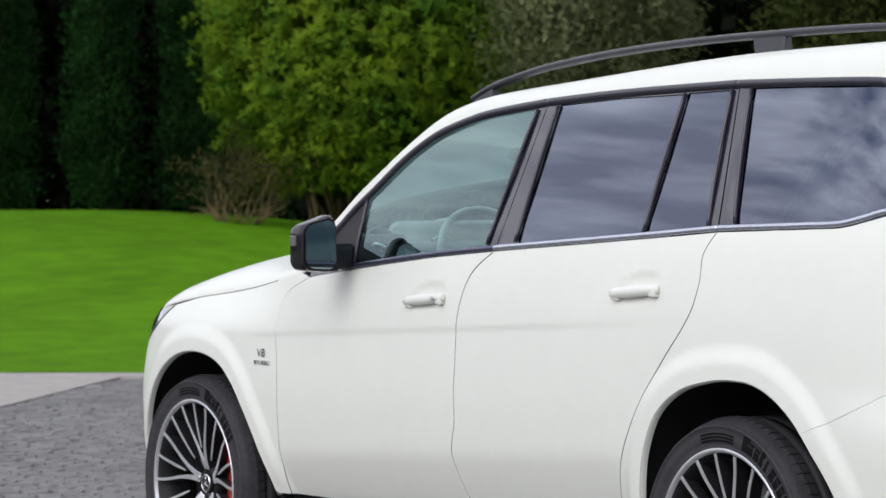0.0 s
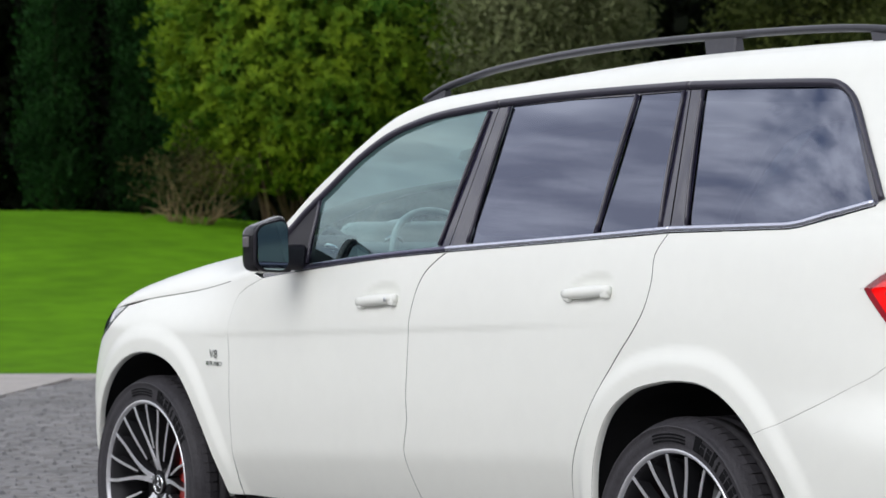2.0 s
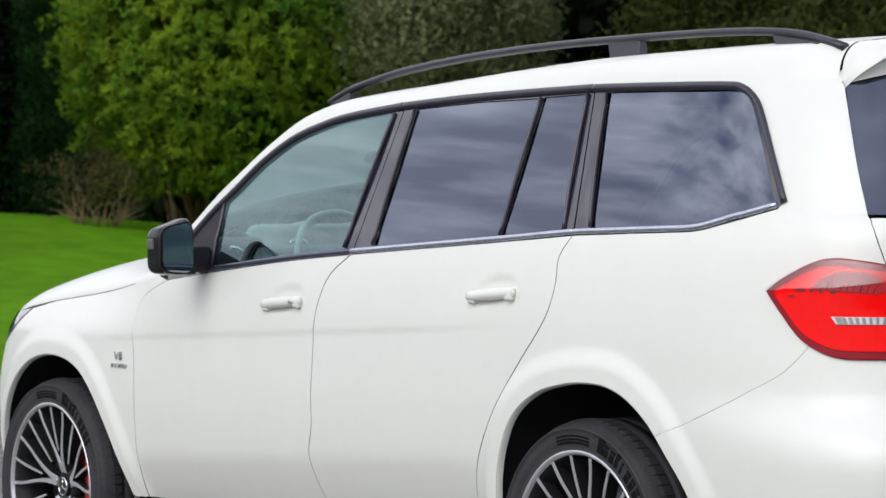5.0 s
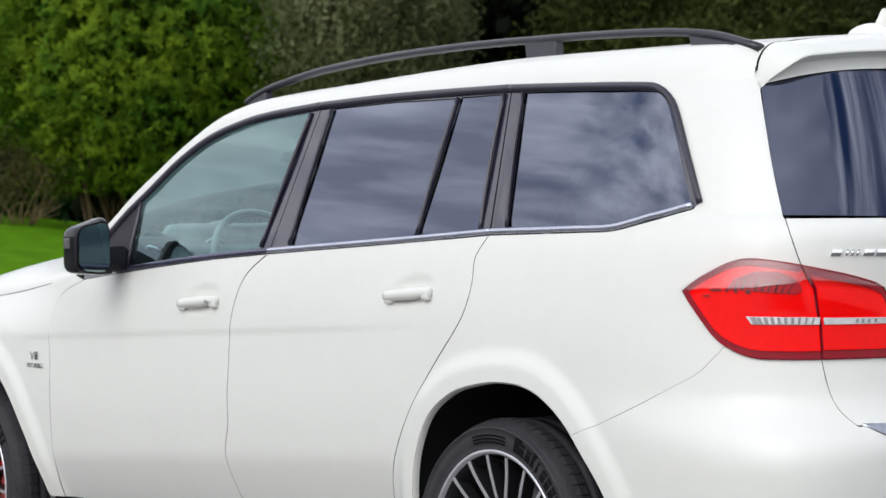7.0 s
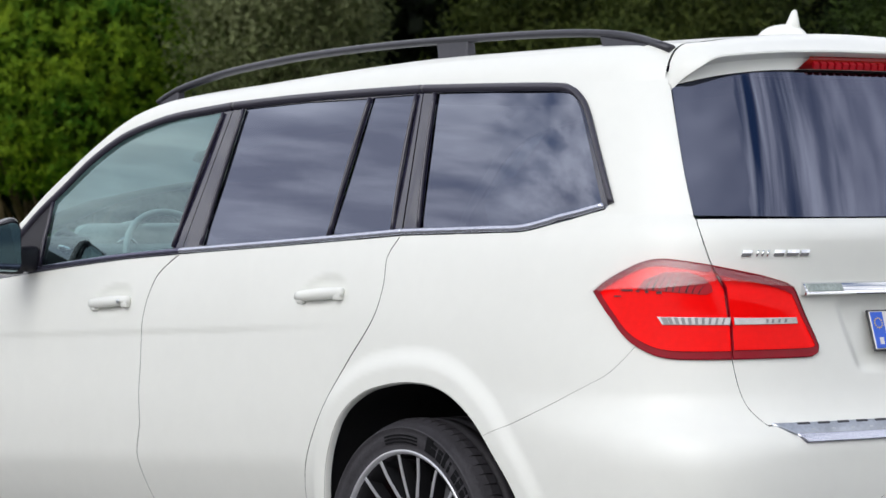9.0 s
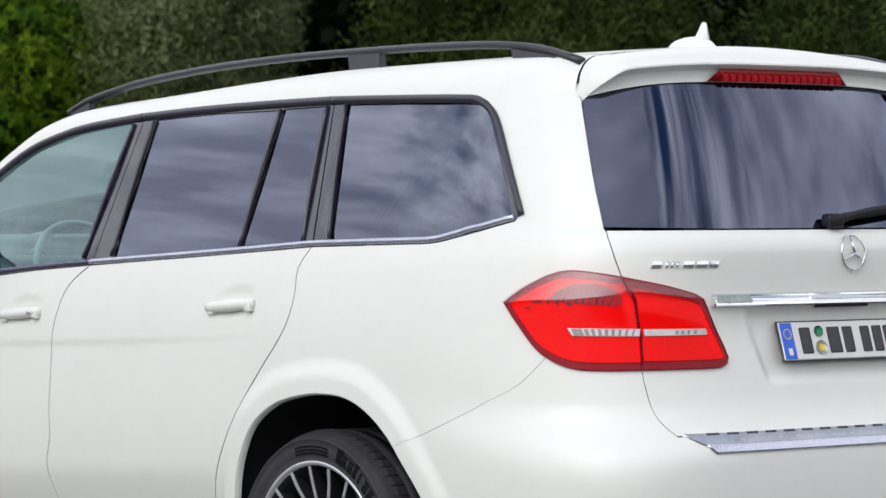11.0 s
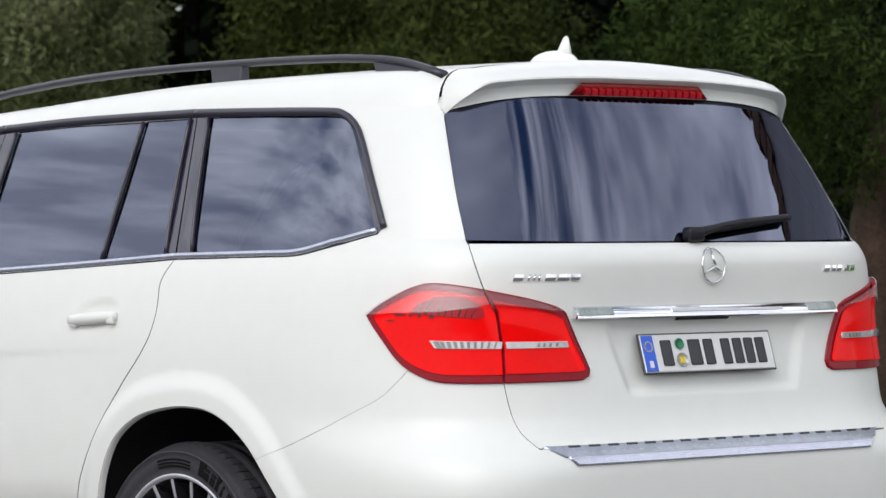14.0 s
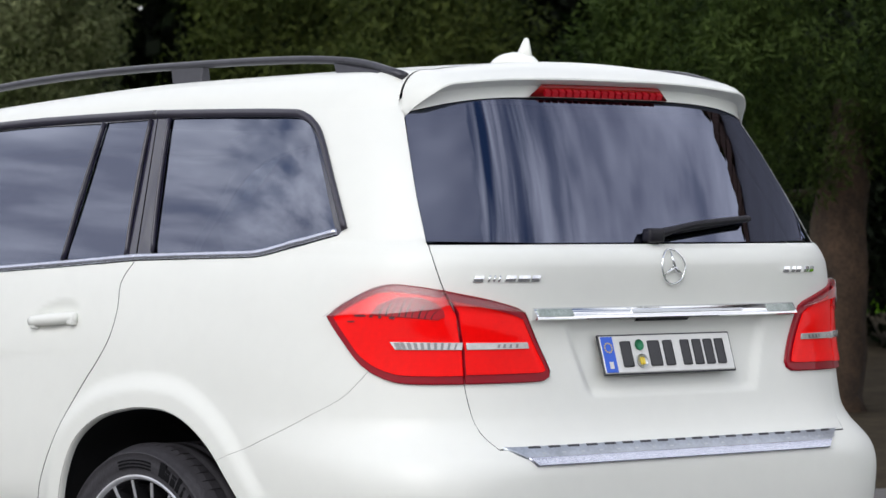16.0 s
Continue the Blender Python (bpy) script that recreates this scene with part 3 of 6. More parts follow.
fender_line = (arch(ARCH_F, 174, -3)[::-1] + [on_flank(-0.60, 0.52), on_flank(-0.62, 0.70), on_flank(-0.60, 0.84), on_flank(-0.47, 0.855), on_flank(-0.34, 0.905), on_flank(-0.21, 0.988)]
               + flank(HOOD_LINE[4:]) + [(0.80, 1.100)] + [(u + 0.0024 * step01((z - 0.90) / 0.03), z - 0.0014 * step01((z - 0.96) / 0.03)) for u, z in flank(GAP_FENDER)[::-1]] + [(0.54, 0.365)])
fenders = both_sides("front_fender", fender_line, PAINT, (car, car), "white front fender", cell=0.013, gap=0.0012)
lamp_line = [on_flank(-0.21, 0.988), on_flank(-0.34, 0.905), on_flank(-0.47, 0.855), on_flank(-0.60, 0.84), on_flank(-0.74, 0.85), on_flank(-0.70, 0.915), on_flank(-0.45, 0.965)]
for k in (0, 1):
    tagged(panel("headlight", lamp_line, HEADLIGHT, car, off=0.003, mirror=k == 1), label="clear swept-back headlight")
nose = [on_flank(-0.60, 0.84), on_flank(-0.62, 0.70), on_flank(-0.60, 0.52), on_flank(-0.45, 0.42), on_flank(-0.45, 0.30)]
front_mid = FRONT_FROM - 2 * FRONT_SPAN
both_sides("front_bumper", nose + [(front_mid, 0.30), (front_mid, 0.92), on_flank(-0.70, 0.90)], PAINT, (car, car), "white front bumper", cell=0.03, gap=0.0)


def sheet(name, rows, mat, parent, label="", flip=True, normals=None):
    verts, faces = [p for row in rows for p in row], []
    n = len(rows[0])
    for i in range(len(rows) - 1):
        for j in range(n - 1):
            a = i * n + j
            faces.append((a, a + n, a + n + 1, a + 1) if flip else (a, a + 1, a + n + 1, a + n))
    return link(name, verts, faces, mat, parent, label, normals=normals)


hood_rows = []
for i in range(51):
    x = -0.62 + 1.42 * i / 50
    z = curve_value(x, HOOD_LINE)
    edge = -skin(*on_flank(x, z)).y - 0.007
    h = 0.172 * math.sqrt(min(1, max(0.0, (x + 0.62) / 0.35))) * (1 - 0.35 * step01((x - 0.1) / 0.7)) * (0.70 + 0.30 * step01((x + 0.45) / 0.60))
    row = []
    for j in range(-24, 25):
        s = 16 * math.sin(j / 24 * math.pi / 2)
        t = min(1.0, abs(s / 16))
        rise = math.sqrt(1 - t ** 2.5) + 0.05 * math.exp(-((t - 0.5) / 0.10) ** 2)
        row.append((x - 0.10 * (1 - t ** 2) * step01((0.3 - x) / 0.9), edge * s / 16, z + h * rise))
    hood_rows.append(row)
bonnet = sheet("bonnet", hood_rows, PAINT, car, "white bonnet")
# dark thread laid on the skin draws the shade of the bonnet gap
for sgn in (1, -1):
    seam = [skin(*q) + skin_normal(*q) * 0.0006 for q in flank(part_of(HOOD_LINE, -0.27, 0.56))]
    link("bonnet_gap_shade", *tube([(q.x, q.y * sgn, q.z) for q in seam], [0.0004 + 0.0007 * i / len(seam) for i in range(len(seam))], 6), DARK, bonnet, "dark shut line of the bonnet")

# cant rails run from the windscreen pillar back along the roof edge
RISE = [(0.8, 0.042), (1.1, 0.044), (1.243, 0.046), (1.385, 0.058), (1.54, 0.064), (1.7, 0.060), (1.97, 0.058), (2.3, 0.066), (2.7, 0.081), (3.1, 0.090), (3.8, 0.100)]
CANT = [(0.0, 0.0), (0.3, 0.012), (0.6, 0.032), (0.85, 0.064), (0.97, 0.105), (1.0, 0.150)]


ROOF_CROWN = 0.034


def roof_edge(x, s):
    """Point of the left roof edge: s from 0 at the window to 1 at the roof sheet."""
    z = curve_value(x, ROOF_LINE)
    r = curve_value(x, RISE)
    h = math.sin(s * math.pi / 2) ** 0.9
    z -= 0.006 * step01((x - 3.05) / 0.45) * (1 - h)
    x -= 0.015 * h * step01((x - 3.3) / 0.5)
    o = curve_value(h, CANT) * (0.08 + 0.92 * step01((x - 1.05) / 0.95))
    y = -skin(*on_flank(x, z)).y - o
    return Vector((x, -y - 0.0004, z + r * h))


stations = [0.80 + 3.016 * i / 90 for i in range(91)]
for k, sgn in ((0, 1), (1, -1)):
    rows, bends = [], []
    for x in stations:
        row = [roof_edge(x, s / 12) for s in range(13)]
        nor = []
        for s in range(13):
            t = (roof_edge(x + 0.01, s / 12) - roof_edge(x - 0.01, s / 12)).cross(roof_edge(x, min(1, s / 12 + 0.02)) - roof_edge(x, max(0, s / 12 - 0.02))).normalized()
            base = skin_normal(*on_flank(x, curve_value(x, ROOF_LINE)))
            t = (t + base * (1.5 * max(0, 1 - s / 3))).normalized()
            nor.append(Vector((t.x, t.y * sgn, t.z)))
        rows.append([(p.x, p.y * sgn, p.z) for p in (row if k == 0 else row[::-1])])
        bends += nor if k == 0 else nor[::-1]
    sheet("roof_side_rail", rows, PAINT, car, "white roof edge and windscreen pillar", normals=bends)
roof_rows = []
for x in [1.62 + 2.181 * i / 50 for i in range(51)]:
    e = roof_edge(x, 1.0)
    roof_rows.append([(x, -e.y * s / 12, e.z + ROOF_CROWN * (1 - (s / 12) ** 2)) for s in range(-12, 13)])
sheet("roof", roof_rows, PAINT, car, "white roof sheet")
screen_rows = []
for x in [0.80 + 0.82 * i / 24 for i in range(25)]:
    e = roof_edge(x, 1.0)
    screen_rows.append([(x - 0.10 * (1 - (s / 12) ** 2), -e.y * s / 12, e.z + 0.03 * (1 - (s / 12) ** 2)) for s in range(-12, 13)])
sheet("windscreen", screen_rows, GLASS_SCREEN, car, "green-tinted windscreen")

# window surrounds with their openings
PANE_F = [(1.086, 1.149), (1.32, 1.171), (1.60, 1.192), (1.840, 1.206), (1.923, 1.624), (1.69, 1.606), (1.54, 1.588), (1.432, 1.566), (1.33, 1.530),
          (1.235, 1.473), (1.15, 1.415), (1.074, 1.356)]
PANE_R = [(2.008, 1.216), (2.32, 1.232), (2.636, 1.247), (2.661, 1.645), (2.35, 1.643), (2.040, 1.632)]
PANE_S = [(2.662, 1.249), (2.943, 1.260), (2.890, 1.650), (2.688, 1.647)]
PANE_Q = [on_flank(*p) for p in [(3.077, 1.272), (3.30, 1.275), (3.517, 1.280)] + smooth_line([(3.60, 1.292), (3.70, 1.313), (3.785, 1.335)])
          + smooth_line([(3.785, 1.340), (3.687, 1.493), (3.617, 1.592), (3.590, 1.620), (3.555, 1.636), (3.49, 1.645)]) + [(3.25, 1.650), (2.991, 1.650)]]


def surround(name, outer, holes, parents, label):
    for k in (0, 1):
        pts, faces = fill([outer] + holes, 0.03)
        normals = [skin_normal(*p) for p in pts]
        verts = [skin(*p) - n * 0.002 for p, n in zip(pts, normals)]
        if k:
            verts, normals, faces = [Vector((v.x, -v.y, v.z)) for v in verts], [Vector((v.x, -v.y, v.z)) for v in normals], [f[::-1] for f in faces]
        link(name, verts, faces, BLACK_GLOSS, parents[k], label, normals=normals)


top_f, top_r = part_of(WINDOW_TOP, 0.80, 1.972), part_of(WINDOW_TOP, 1.976, 2.918)
top_q = part_of(WINDOW_TOP, 2.922, 3.492)
surround("window_surround", flank(belt_f) + [(1.972, 1.648)] + flank(top_f)[::-1], [PANE_F], doors_f, "gloss black window surround")
surround("window_surround", flank(part_of(BELT_LINE, 1.898, 2.996)) + flank(top_r)[::-1], [PANE_R, PANE_S], doors_r, "gloss black window surround")
surround("window_surround", flank(part_of(BELT_LINE, 3.003, 3.80)) + flank(WINDOW_END)[::-1][1:] + flank(top_q)[::-1], [PANE_Q], quarters, "gloss black window surround")
for line, mat, owners, lab in ((PANE_F, GLASS_CLEAR, doors_f, "green-tinted front window"), (PANE_R, GLASS_DARK, doors_r, "dark privacy glass"),
                               (PANE_S, GLASS_DARK, doors_r, "narrow dark privacy glass"), (PANE_Q, GLASS_DARK, quarters, "dark rear side window")):
    for k in (0, 1):
        pts, faces = fill(inset(clean(line), -0.004), 0.03)
        verts = [skin(*p) - skin_normal(*p) * 0.006 for p in pts]
        normals = [pane_normal(*p) for p in pts]
        if line is PANE_Q:
            mean_x = sum(n.x for n in normals) / len(normals)
            normals = [Vector((mean_x + 0.35 * (n.x - mean_x), n.y, n.z)).normalized() for n in normals]
        if k:
            verts, normals, faces = [Vector((v.x, -v.y, v.z)) for v in verts], [Vector((v.x, -v.y, v.z)) for v in normals], [f[::-1] for f in faces]
        link("window_pane", verts, faces, mat, owners[k], lab, normals=normals)


def moulding(name, line, radius, mat, owners, label, off=0.004, flat=1.0):
    """A thin strip that follows the skin on both sides."""
    for k, sgn in ((0, 1), (1, -1)):
        pts = []
        for p in line:
            q = skin(*p) + skin_normal(*p) * off
            pts.append((q.x, q.y * sgn, q.z))
        link(name, *tube(pts, radius, 8, flat), mat, owners[k], label)


# front doors take the darker copy, coloured for a dim reflection
for line, owners in ((belt_f, doors_f), (belt_r, doors_r), (belt_q, quarters)):
    moulding("belt_moulding", [(u, z + 0.009) for u, z in flank([p for p in line if p[0] > 0.95 or owners is not doors_f])], 0.0062, BELT_DIM if owners is doors_f else BELT, owners, "satin metal belt moulding", 0.002, 1.5)
for line, owners in ((part_of(WINDOW_TOP, 0.9, 1.970), doors_f), (top_r, doors_r), (top_q + WINDOW_END[1:-1], quarters)):
    moulding("window_seal", [(u, z - 0.009) for u, z in flank(line)], 0.0082, SATIN_TRIM, owners, "satin black upper window moulding", 0.003, 1.45)
for line, owners in (([(1.848, 1.212), (1.928, 1.622)], doors_f), ([(2.000, 1.22), (2.034, 1.630)], doors_r), ([(2.650, 1.25), (2.675, 1.646)], doors_r), ([(2.950, 1.262), (2.897, 1.650)], doors_r),
                     ([(1.079, 1.150), (1.066, 1.357)], doors_f), ([on_flank(3.070, 1.275), on_flank(2.984, 1.650)], quarters)):
    moulding("pane_seal", smooth_line(line, 0.04), 0.0056, SATIN_TRIM, owners, "black rubber pane seal", 0.001)

both_sides("pillar_backing", [(1.880, 1.196), (1.915, 1.198), (1.995, 1.645), (1.955, 1.643)], BLACK_TRIM, doors_r, "black strip behind the pillar gap", off=-0.012, gap=0, depth=0.004)
both_sides("pillar_backing", [on_flank(*p) for p in ((2.982, 1.262), (3.018, 1.262), (2.938, 1.665), (2.902, 1.665))], BLACK_TRIM, quarters, "black strip behind the pillar gap", off=-0.012, gap=0, depth=0.004)

# inner shell closes the gaps behind the panels; its near-black paints their shade
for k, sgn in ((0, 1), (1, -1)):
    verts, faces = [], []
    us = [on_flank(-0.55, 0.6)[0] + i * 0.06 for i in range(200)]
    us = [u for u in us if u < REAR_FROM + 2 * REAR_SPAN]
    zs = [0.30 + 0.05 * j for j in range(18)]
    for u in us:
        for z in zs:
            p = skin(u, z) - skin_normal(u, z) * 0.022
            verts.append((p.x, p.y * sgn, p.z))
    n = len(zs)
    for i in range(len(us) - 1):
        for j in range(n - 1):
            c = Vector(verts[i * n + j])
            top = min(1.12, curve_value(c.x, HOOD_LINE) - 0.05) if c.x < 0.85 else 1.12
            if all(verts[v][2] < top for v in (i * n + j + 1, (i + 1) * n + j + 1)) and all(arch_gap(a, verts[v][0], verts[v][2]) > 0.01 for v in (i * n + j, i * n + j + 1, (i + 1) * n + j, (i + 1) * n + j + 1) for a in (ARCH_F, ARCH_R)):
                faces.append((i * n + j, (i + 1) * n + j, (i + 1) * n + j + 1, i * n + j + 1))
    link("inner_shell", verts, faces, DARK, car, "inner body shell, gap shade put into its colour")
# wheel housings
for hole in (ARCH_F, ARCH_R):
    for sgn in (1, -1):
        verts, faces = [], []
        for k in range(37):
            deg = -20 + 220 * k / 36
            rim_y = skin(*on_flank(*arch_point(hole, deg))).y
            for more, y in ((0.003, rim_y + 0.020), (0.014, rim_y + 0.05), (0.015, -0.52), (-0.38, -0.52)):
                px, pz = arch_point(hole, deg, more)
                verts.append((px, y * sgn, pz))
        for k in range(36):
            for m in range(3):
                a = k * 4 + m
                faces.append((a, a + 1, a + 5, a + 4))
        lip = []
        for k in range(73):
            deg = -5 + 192 * k / 72
            for more, y in ((0.0004, 0.0015), (-0.0022, 0.004), (-0.0034, 0.021)):
                px, pz = arch_point(hole, deg, more)
                lip.append((px, sgn * (skin(*on_flank(*arch_point(hole, deg))).y + y), pz))
        link("arch_lip", lip, [(3 * k + m, 3 * k + m + 1, 3 * k + m + 4, 3 * k + m + 3) for k in range(72) for m in range(2)], PAINT, car, "white turned-in lip of the wheel arch")
        link("wheel_housing", verts, faces, DARK, car, "black plastic wheel housing")
part("underbody", rounded_box((4.3, 1.5, 0.12), (1.65, 0, 0.30), 0.03), DARK, car, "black underbody")
for sgn in (1, -1):
    part("side_sill", rounded_box((2.05, 0.10, 0.09), (1.58, sgn * 0.885, 0.305), 0.02), BLACK_TRIM, car, "black side sill")

# cabin: floor, dashboard, steering wheel, roof lining
part("cabin_floor", rounded_box((2.9, 1.66, 0.06), (2.4, 0, 0.90), 0.02), CABIN, car, "dark cabin floor")
part("cabin_lining", rounded_box((1.9, 1.06, 0.02), (2.75, 0, 1.675), 0.008), CABIN, car, "dark roof lining")
dash = part("dashboard", rounded_box((0.46, 1.56, 0.20), (0.82, 0, 1.115), 0.07, 4), CABIN_LIGHT, car, "dark leather dashboard", True)
part("instrument_hood", rounded_box((0.26, 0.42, 0.12), (0.86, -0.42, 1.222), 0.055, 4), CABIN_LIGHT, dash, "", True)
v, f = lathe([(0.036 + 0.012 * math.cos(a), 0.012 * math.sin(a)) for a in [2 * math.pi * k / 8 for k in range(9)]], 24)
vent = link("air_vent", v, f, CHROME, dash, "round air vent with chrome ring")
vent.matrix_local = pose(1.010, -0.802, 1.192, 62, 0, 0) @ Matrix.Diagonal((0.75, 0.75, 0.75, 1))
# added black block and arch stand for the door mirror's dark reflection
part("dash_dark_block", rounded_box((0.34, 0.05, 0.13), (0.90, -0.765, 1.175), 0.022, 3), BLACK_TRIM, dash, "black block added to darken the lower window", True)
link("mirror_reflection_arch", *tube(smooth_line([(0.83, -0.75, 1.205), (0.855, -0.75, 1.240), (0.905, -0.75, 1.256), (0.99, -0.75, 1.234), (1.155, -0.75, 1.180)], 0.02), 0.010, 8), BLACK_TRIM, dash, "black trim at the end of the dashboard")
# pale bar added as the highlight along the instrument hood
link("hood_edge_highlight", *tube(smooth_line([(0.70, -0.50, 1.218), (0.76, -0.50, 1.250), (0.83, -0.50, 1.270), (0.92, -0.50, 1.283), (1.0, -0.50, 1.287)], 0.02), 0.008, 8), DASH_SHEEN, dash, "pale edge of the instrument hood")
gauge = link("instrument_ring", v, f, CHROME, dash, "round chrome instrument ring")
gauge.matrix_local = pose(0.985, -0.56, 1.193, 0, 0, 80)
v, f = lathe([(0.187 + 0.012 * math.cos(a), 0.012 * math.sin(a)) for a in [2 * math.pi * k / 8 for k in range(9)]], 48)
# wheel rim coloured pale for the light from the windscreen
wheel_s = link("steering_wheel", v, f, DASH_SHEEN, car, "dark steering wheel, windscreen light put into its colour")
wheel_s.matrix_local = pose(1.07, -0.42, 1.150, 0, 0, 90) @ pose(0, 0, 0, -25, 0, 0)
part("hub", rounded_box((0.12, 0.04, 0.10), (0, 0, 0), 0.03, 3), CABIN, wheel_s, "", True)
for a in (0, 180, 270):
    part("spoke", rounded_box((0.14, 0.02, 0.03), (0.11 * math.cos(radians(a)), 0, 0.11 * math.sin(radians(a))), 0.006, 1, pose(0, 0, 0, 0, -a, 0)), CABIN, wheel_s)

# black sail that carries the mirror
both_sides("mirror_sail", [(0.905, 1.122), (1.070, 1.143), (1.056, 1.350), (0.985, 1.300), (0.905, 1.232)], BLACK_TRIM, doors_f, "black plastic mirror sail", off=0.0015, cell=0.03, gap=0, depth=0.003)

# door handles
for (hx, hz), owners in zip(HANDLES, (doors_f, doors_r)):
    for k, sgn in ((0, 1), (1, -1)):
        pts, rad = [], []
        for i in range(15):
            t = i / 14
            x = hx - 0.116 + 0.222 * t
            z = hz + 0.002 + 0.07 * (x - hx)
            p = skin(x, z)
            lift = 0.011 * math.sin(math.pi * min(1, max(0, t))) ** 0.5
            pts.append((x, sgn * (p.y - lift - 0.008), z))
            rad.append(0.0080 + 0.0058 * math.sin(math.pi * (0.15 + 0.7 * t)))
        handle = link("door_handle", *tube(pts, rad, 12, 1.25), PAINT, owners[k], "white bar door handle")
        for ex in (-0.096, 0.088):
            p = skin(hx + ex, hz - 0.008)
            part("handle_foot", rounded_box((0.030, 0.026, 0.024), (hx + ex, sgn * (p.y - 0.006), hz - 0.008 + 0.07 * ex), 0.006, 2), PAINT, handle, "", True)
        v, f = lathe([(0.001, -0.003), (0.006, -0.003), (0.007, 0.0)], 14)
        if hx < 2:
            lock = link("lock_cap", [(hx + 0.072 + a, sgn * (skin(hx + 0.072, hz).y - 0.030) + b * sgn, hz + 0.006 + c) for a, b, c in v], f, STEEL, handle, "small steel lock cap")

# mirrors
def rounded_plate(w, h, thick, r, at):
    """Upright plate in the y-z plane with round corners, a little lower towards its outer end."""
    bm = bmesh.new()
    rim = []
    for cy, cz, a0 in ((w / 2 - r, h / 2 - r, 0), (r - w / 2, h / 2 - r, 90), (r - w / 2, r - h / 2, 180), (w / 2 - r, r - h / 2, 270)):
        for k in range(7):
            a = radians(a0 + 15 * k)
            y, z = cy + r * math.cos(a), cz + r * math.sin(a)
            rim.append((y, z * (1 + (0.16 if z > 0 else 0.05) * y / (w / 2))))
    front = [bm.verts.new((at[0] + thick / 2, at[1] + y, at[2] + z)) for y, z in rim]
    back = [bm.verts.new((at[0] - thick / 2, at[1] + y, at[2] + z)) for y, z in rim]
    bm.faces.new(front)
    bm.faces.new(back[::-1])
    for i in range(len(rim)):
        j = (i + 1) % len(rim)
        bm.faces.new((front[i], back[i], back[j], front[j]))
    return bm


def mirror_unit(sgn, owner):
    bm = rounded_box((0.076, 0.132, 0.168), (0, 0, 0), 0.032, 5)
    for vv in bm.verts:
        vv.co.z *= 1 - (0.30 if vv.co.z > 0 else 0.12) * (-vv.co.y / 0.075) * 0.5
        vv.co.x -= 0.022 * (1 - abs(vv.co.z) / 0.1) if vv.co.x < 0 else 0
        vv.co.z += 0.012 * (vv.co.y / 0.075) if vv.co.z > 0 else 0
    body = part("door_mirror", bm, MIRROR_SHELL, owner, "black door mirror with clear turn lamp", True)
    body.matrix_local = pose(1.080, -1.103 * sgn, 1.206, 0, 0, 6 * sgn) @ Matrix.Diagonal((1, sgn, 1, 1))
    part("mirror_rim", rounded_plate(0.130, 0.162, 0.012, 0.036, (0.034, -0.001, 0)), BLACK_TRIM, body, "black mirror rim")
    part("mirror_pane", rounded_plate(0.119, 0.150, 0.006, 0.033, (0.0385, -0.002, 0)), MIRROR, body, "mirror glass").matrix_local = pose(0.0442, 0, 0, 0, -2.2, 0) @ pose(-0.0385, 0, 0)
    part("turn_lamp", rounded_box((0.030, 0.010, 0.034), (-0.012, -0.067, 0.016), 0.004, 2), FACET, body, "clear side turn lamp")
    part("mirror_neck", rounded_box((0.085, 0.16, 0.084), (-0.030, 0.085, -0.036), 0.022, 3), BLACK_TRIM, body, "black mirror neck", True)
    part("mirror_foot", rounded_box((0.075, 0.10, 0.022), (-0.030, 0.052, -0.074), 0.010, 2), BLACK_TRIM, body)
    return body


for k, sgn in ((0, 1), (1, -1)):
    mirror_unit(sgn, doors_f[k])

# roof rails
RAIL_TOP = [(x - 0.073, z + 0.004) for x, z in [(1.465, 1.668), (1.56, 1.702), (1.70, 1.731), (1.86, 1.755), (2.167, 1.780), (2.459, 1.794), (2.738, 1.801), (3.004, 1.803), (3.259, 1.803),
            (3.503, 1.799), (3.66, 1.789), (3.76, 1.772), (3.875, 1.742)]]
for sgn in (1, -1):
    line = smooth_line([(x, -sgn * (0.655 + 0.03 * step01((1.8 - x) / 0.5) - 0.035 * step01((x - 3.3) / 0.5)), z) for x, z in RAIL_TOP], 0.04)
    rail = link("roof_rail", *tube(line, [0.016] * len(line), 10, 0.72), RAIL, car, "dark anodised roof rail")
    for x0, x1 in ((1.40, 1.50), (2.83, 2.98), (3.54, 3.72)):
        bm = bmesh.new()
        bmesh.ops.create_cube(bm, size=1)
        for vv in bm.verts:
            low = vv.co.z < 0
            x = (x0 if vv.co.x < 0 else x1) + (0.02 if low and vv.co.x < 0 else 0)
            vv.co = Vector((x, -sgn * (0.652 + 0.03 * step01((1.8 - x) / 0.5) - 0.03 * step01((x - 3.3) / 0.5)) + 0.026 * (1 if vv.co.y > 0 else -1) * (0.8 if low else 0.5), min(curve_value(x, RAIL_TOP) - 0.008, roof_edge(min(x, 3.79), 1.0).z - 0.012) if low else curve_value(x, RAIL_TOP) - 0.004))
        bmesh.ops.bevel(bm, geom=bm.edges[:], offset=0.004, segments=1, affect="EDGES")
        part("rail_foot", bm, RAIL, rail)

# tailgate with glass, spoiler, badges
back_mid = REAR_FROM + 2 * REAR_SPAN


def across(half):
    """A line of the left half, carried over to the right half."""
    return half + [(2 * back_mid - u, z) for u, z in half[::-1]]


gate_line = across([uv(4.020, -0.737, 1.2985)] + [uv(*p) for p in GAP_PILLAR[5:7]] + behind(GAP_TAILGATE))
gate = panel("tailgate", gate_line, PAINT, car, cell=0.016, gap=0.002, label="white tailgate")
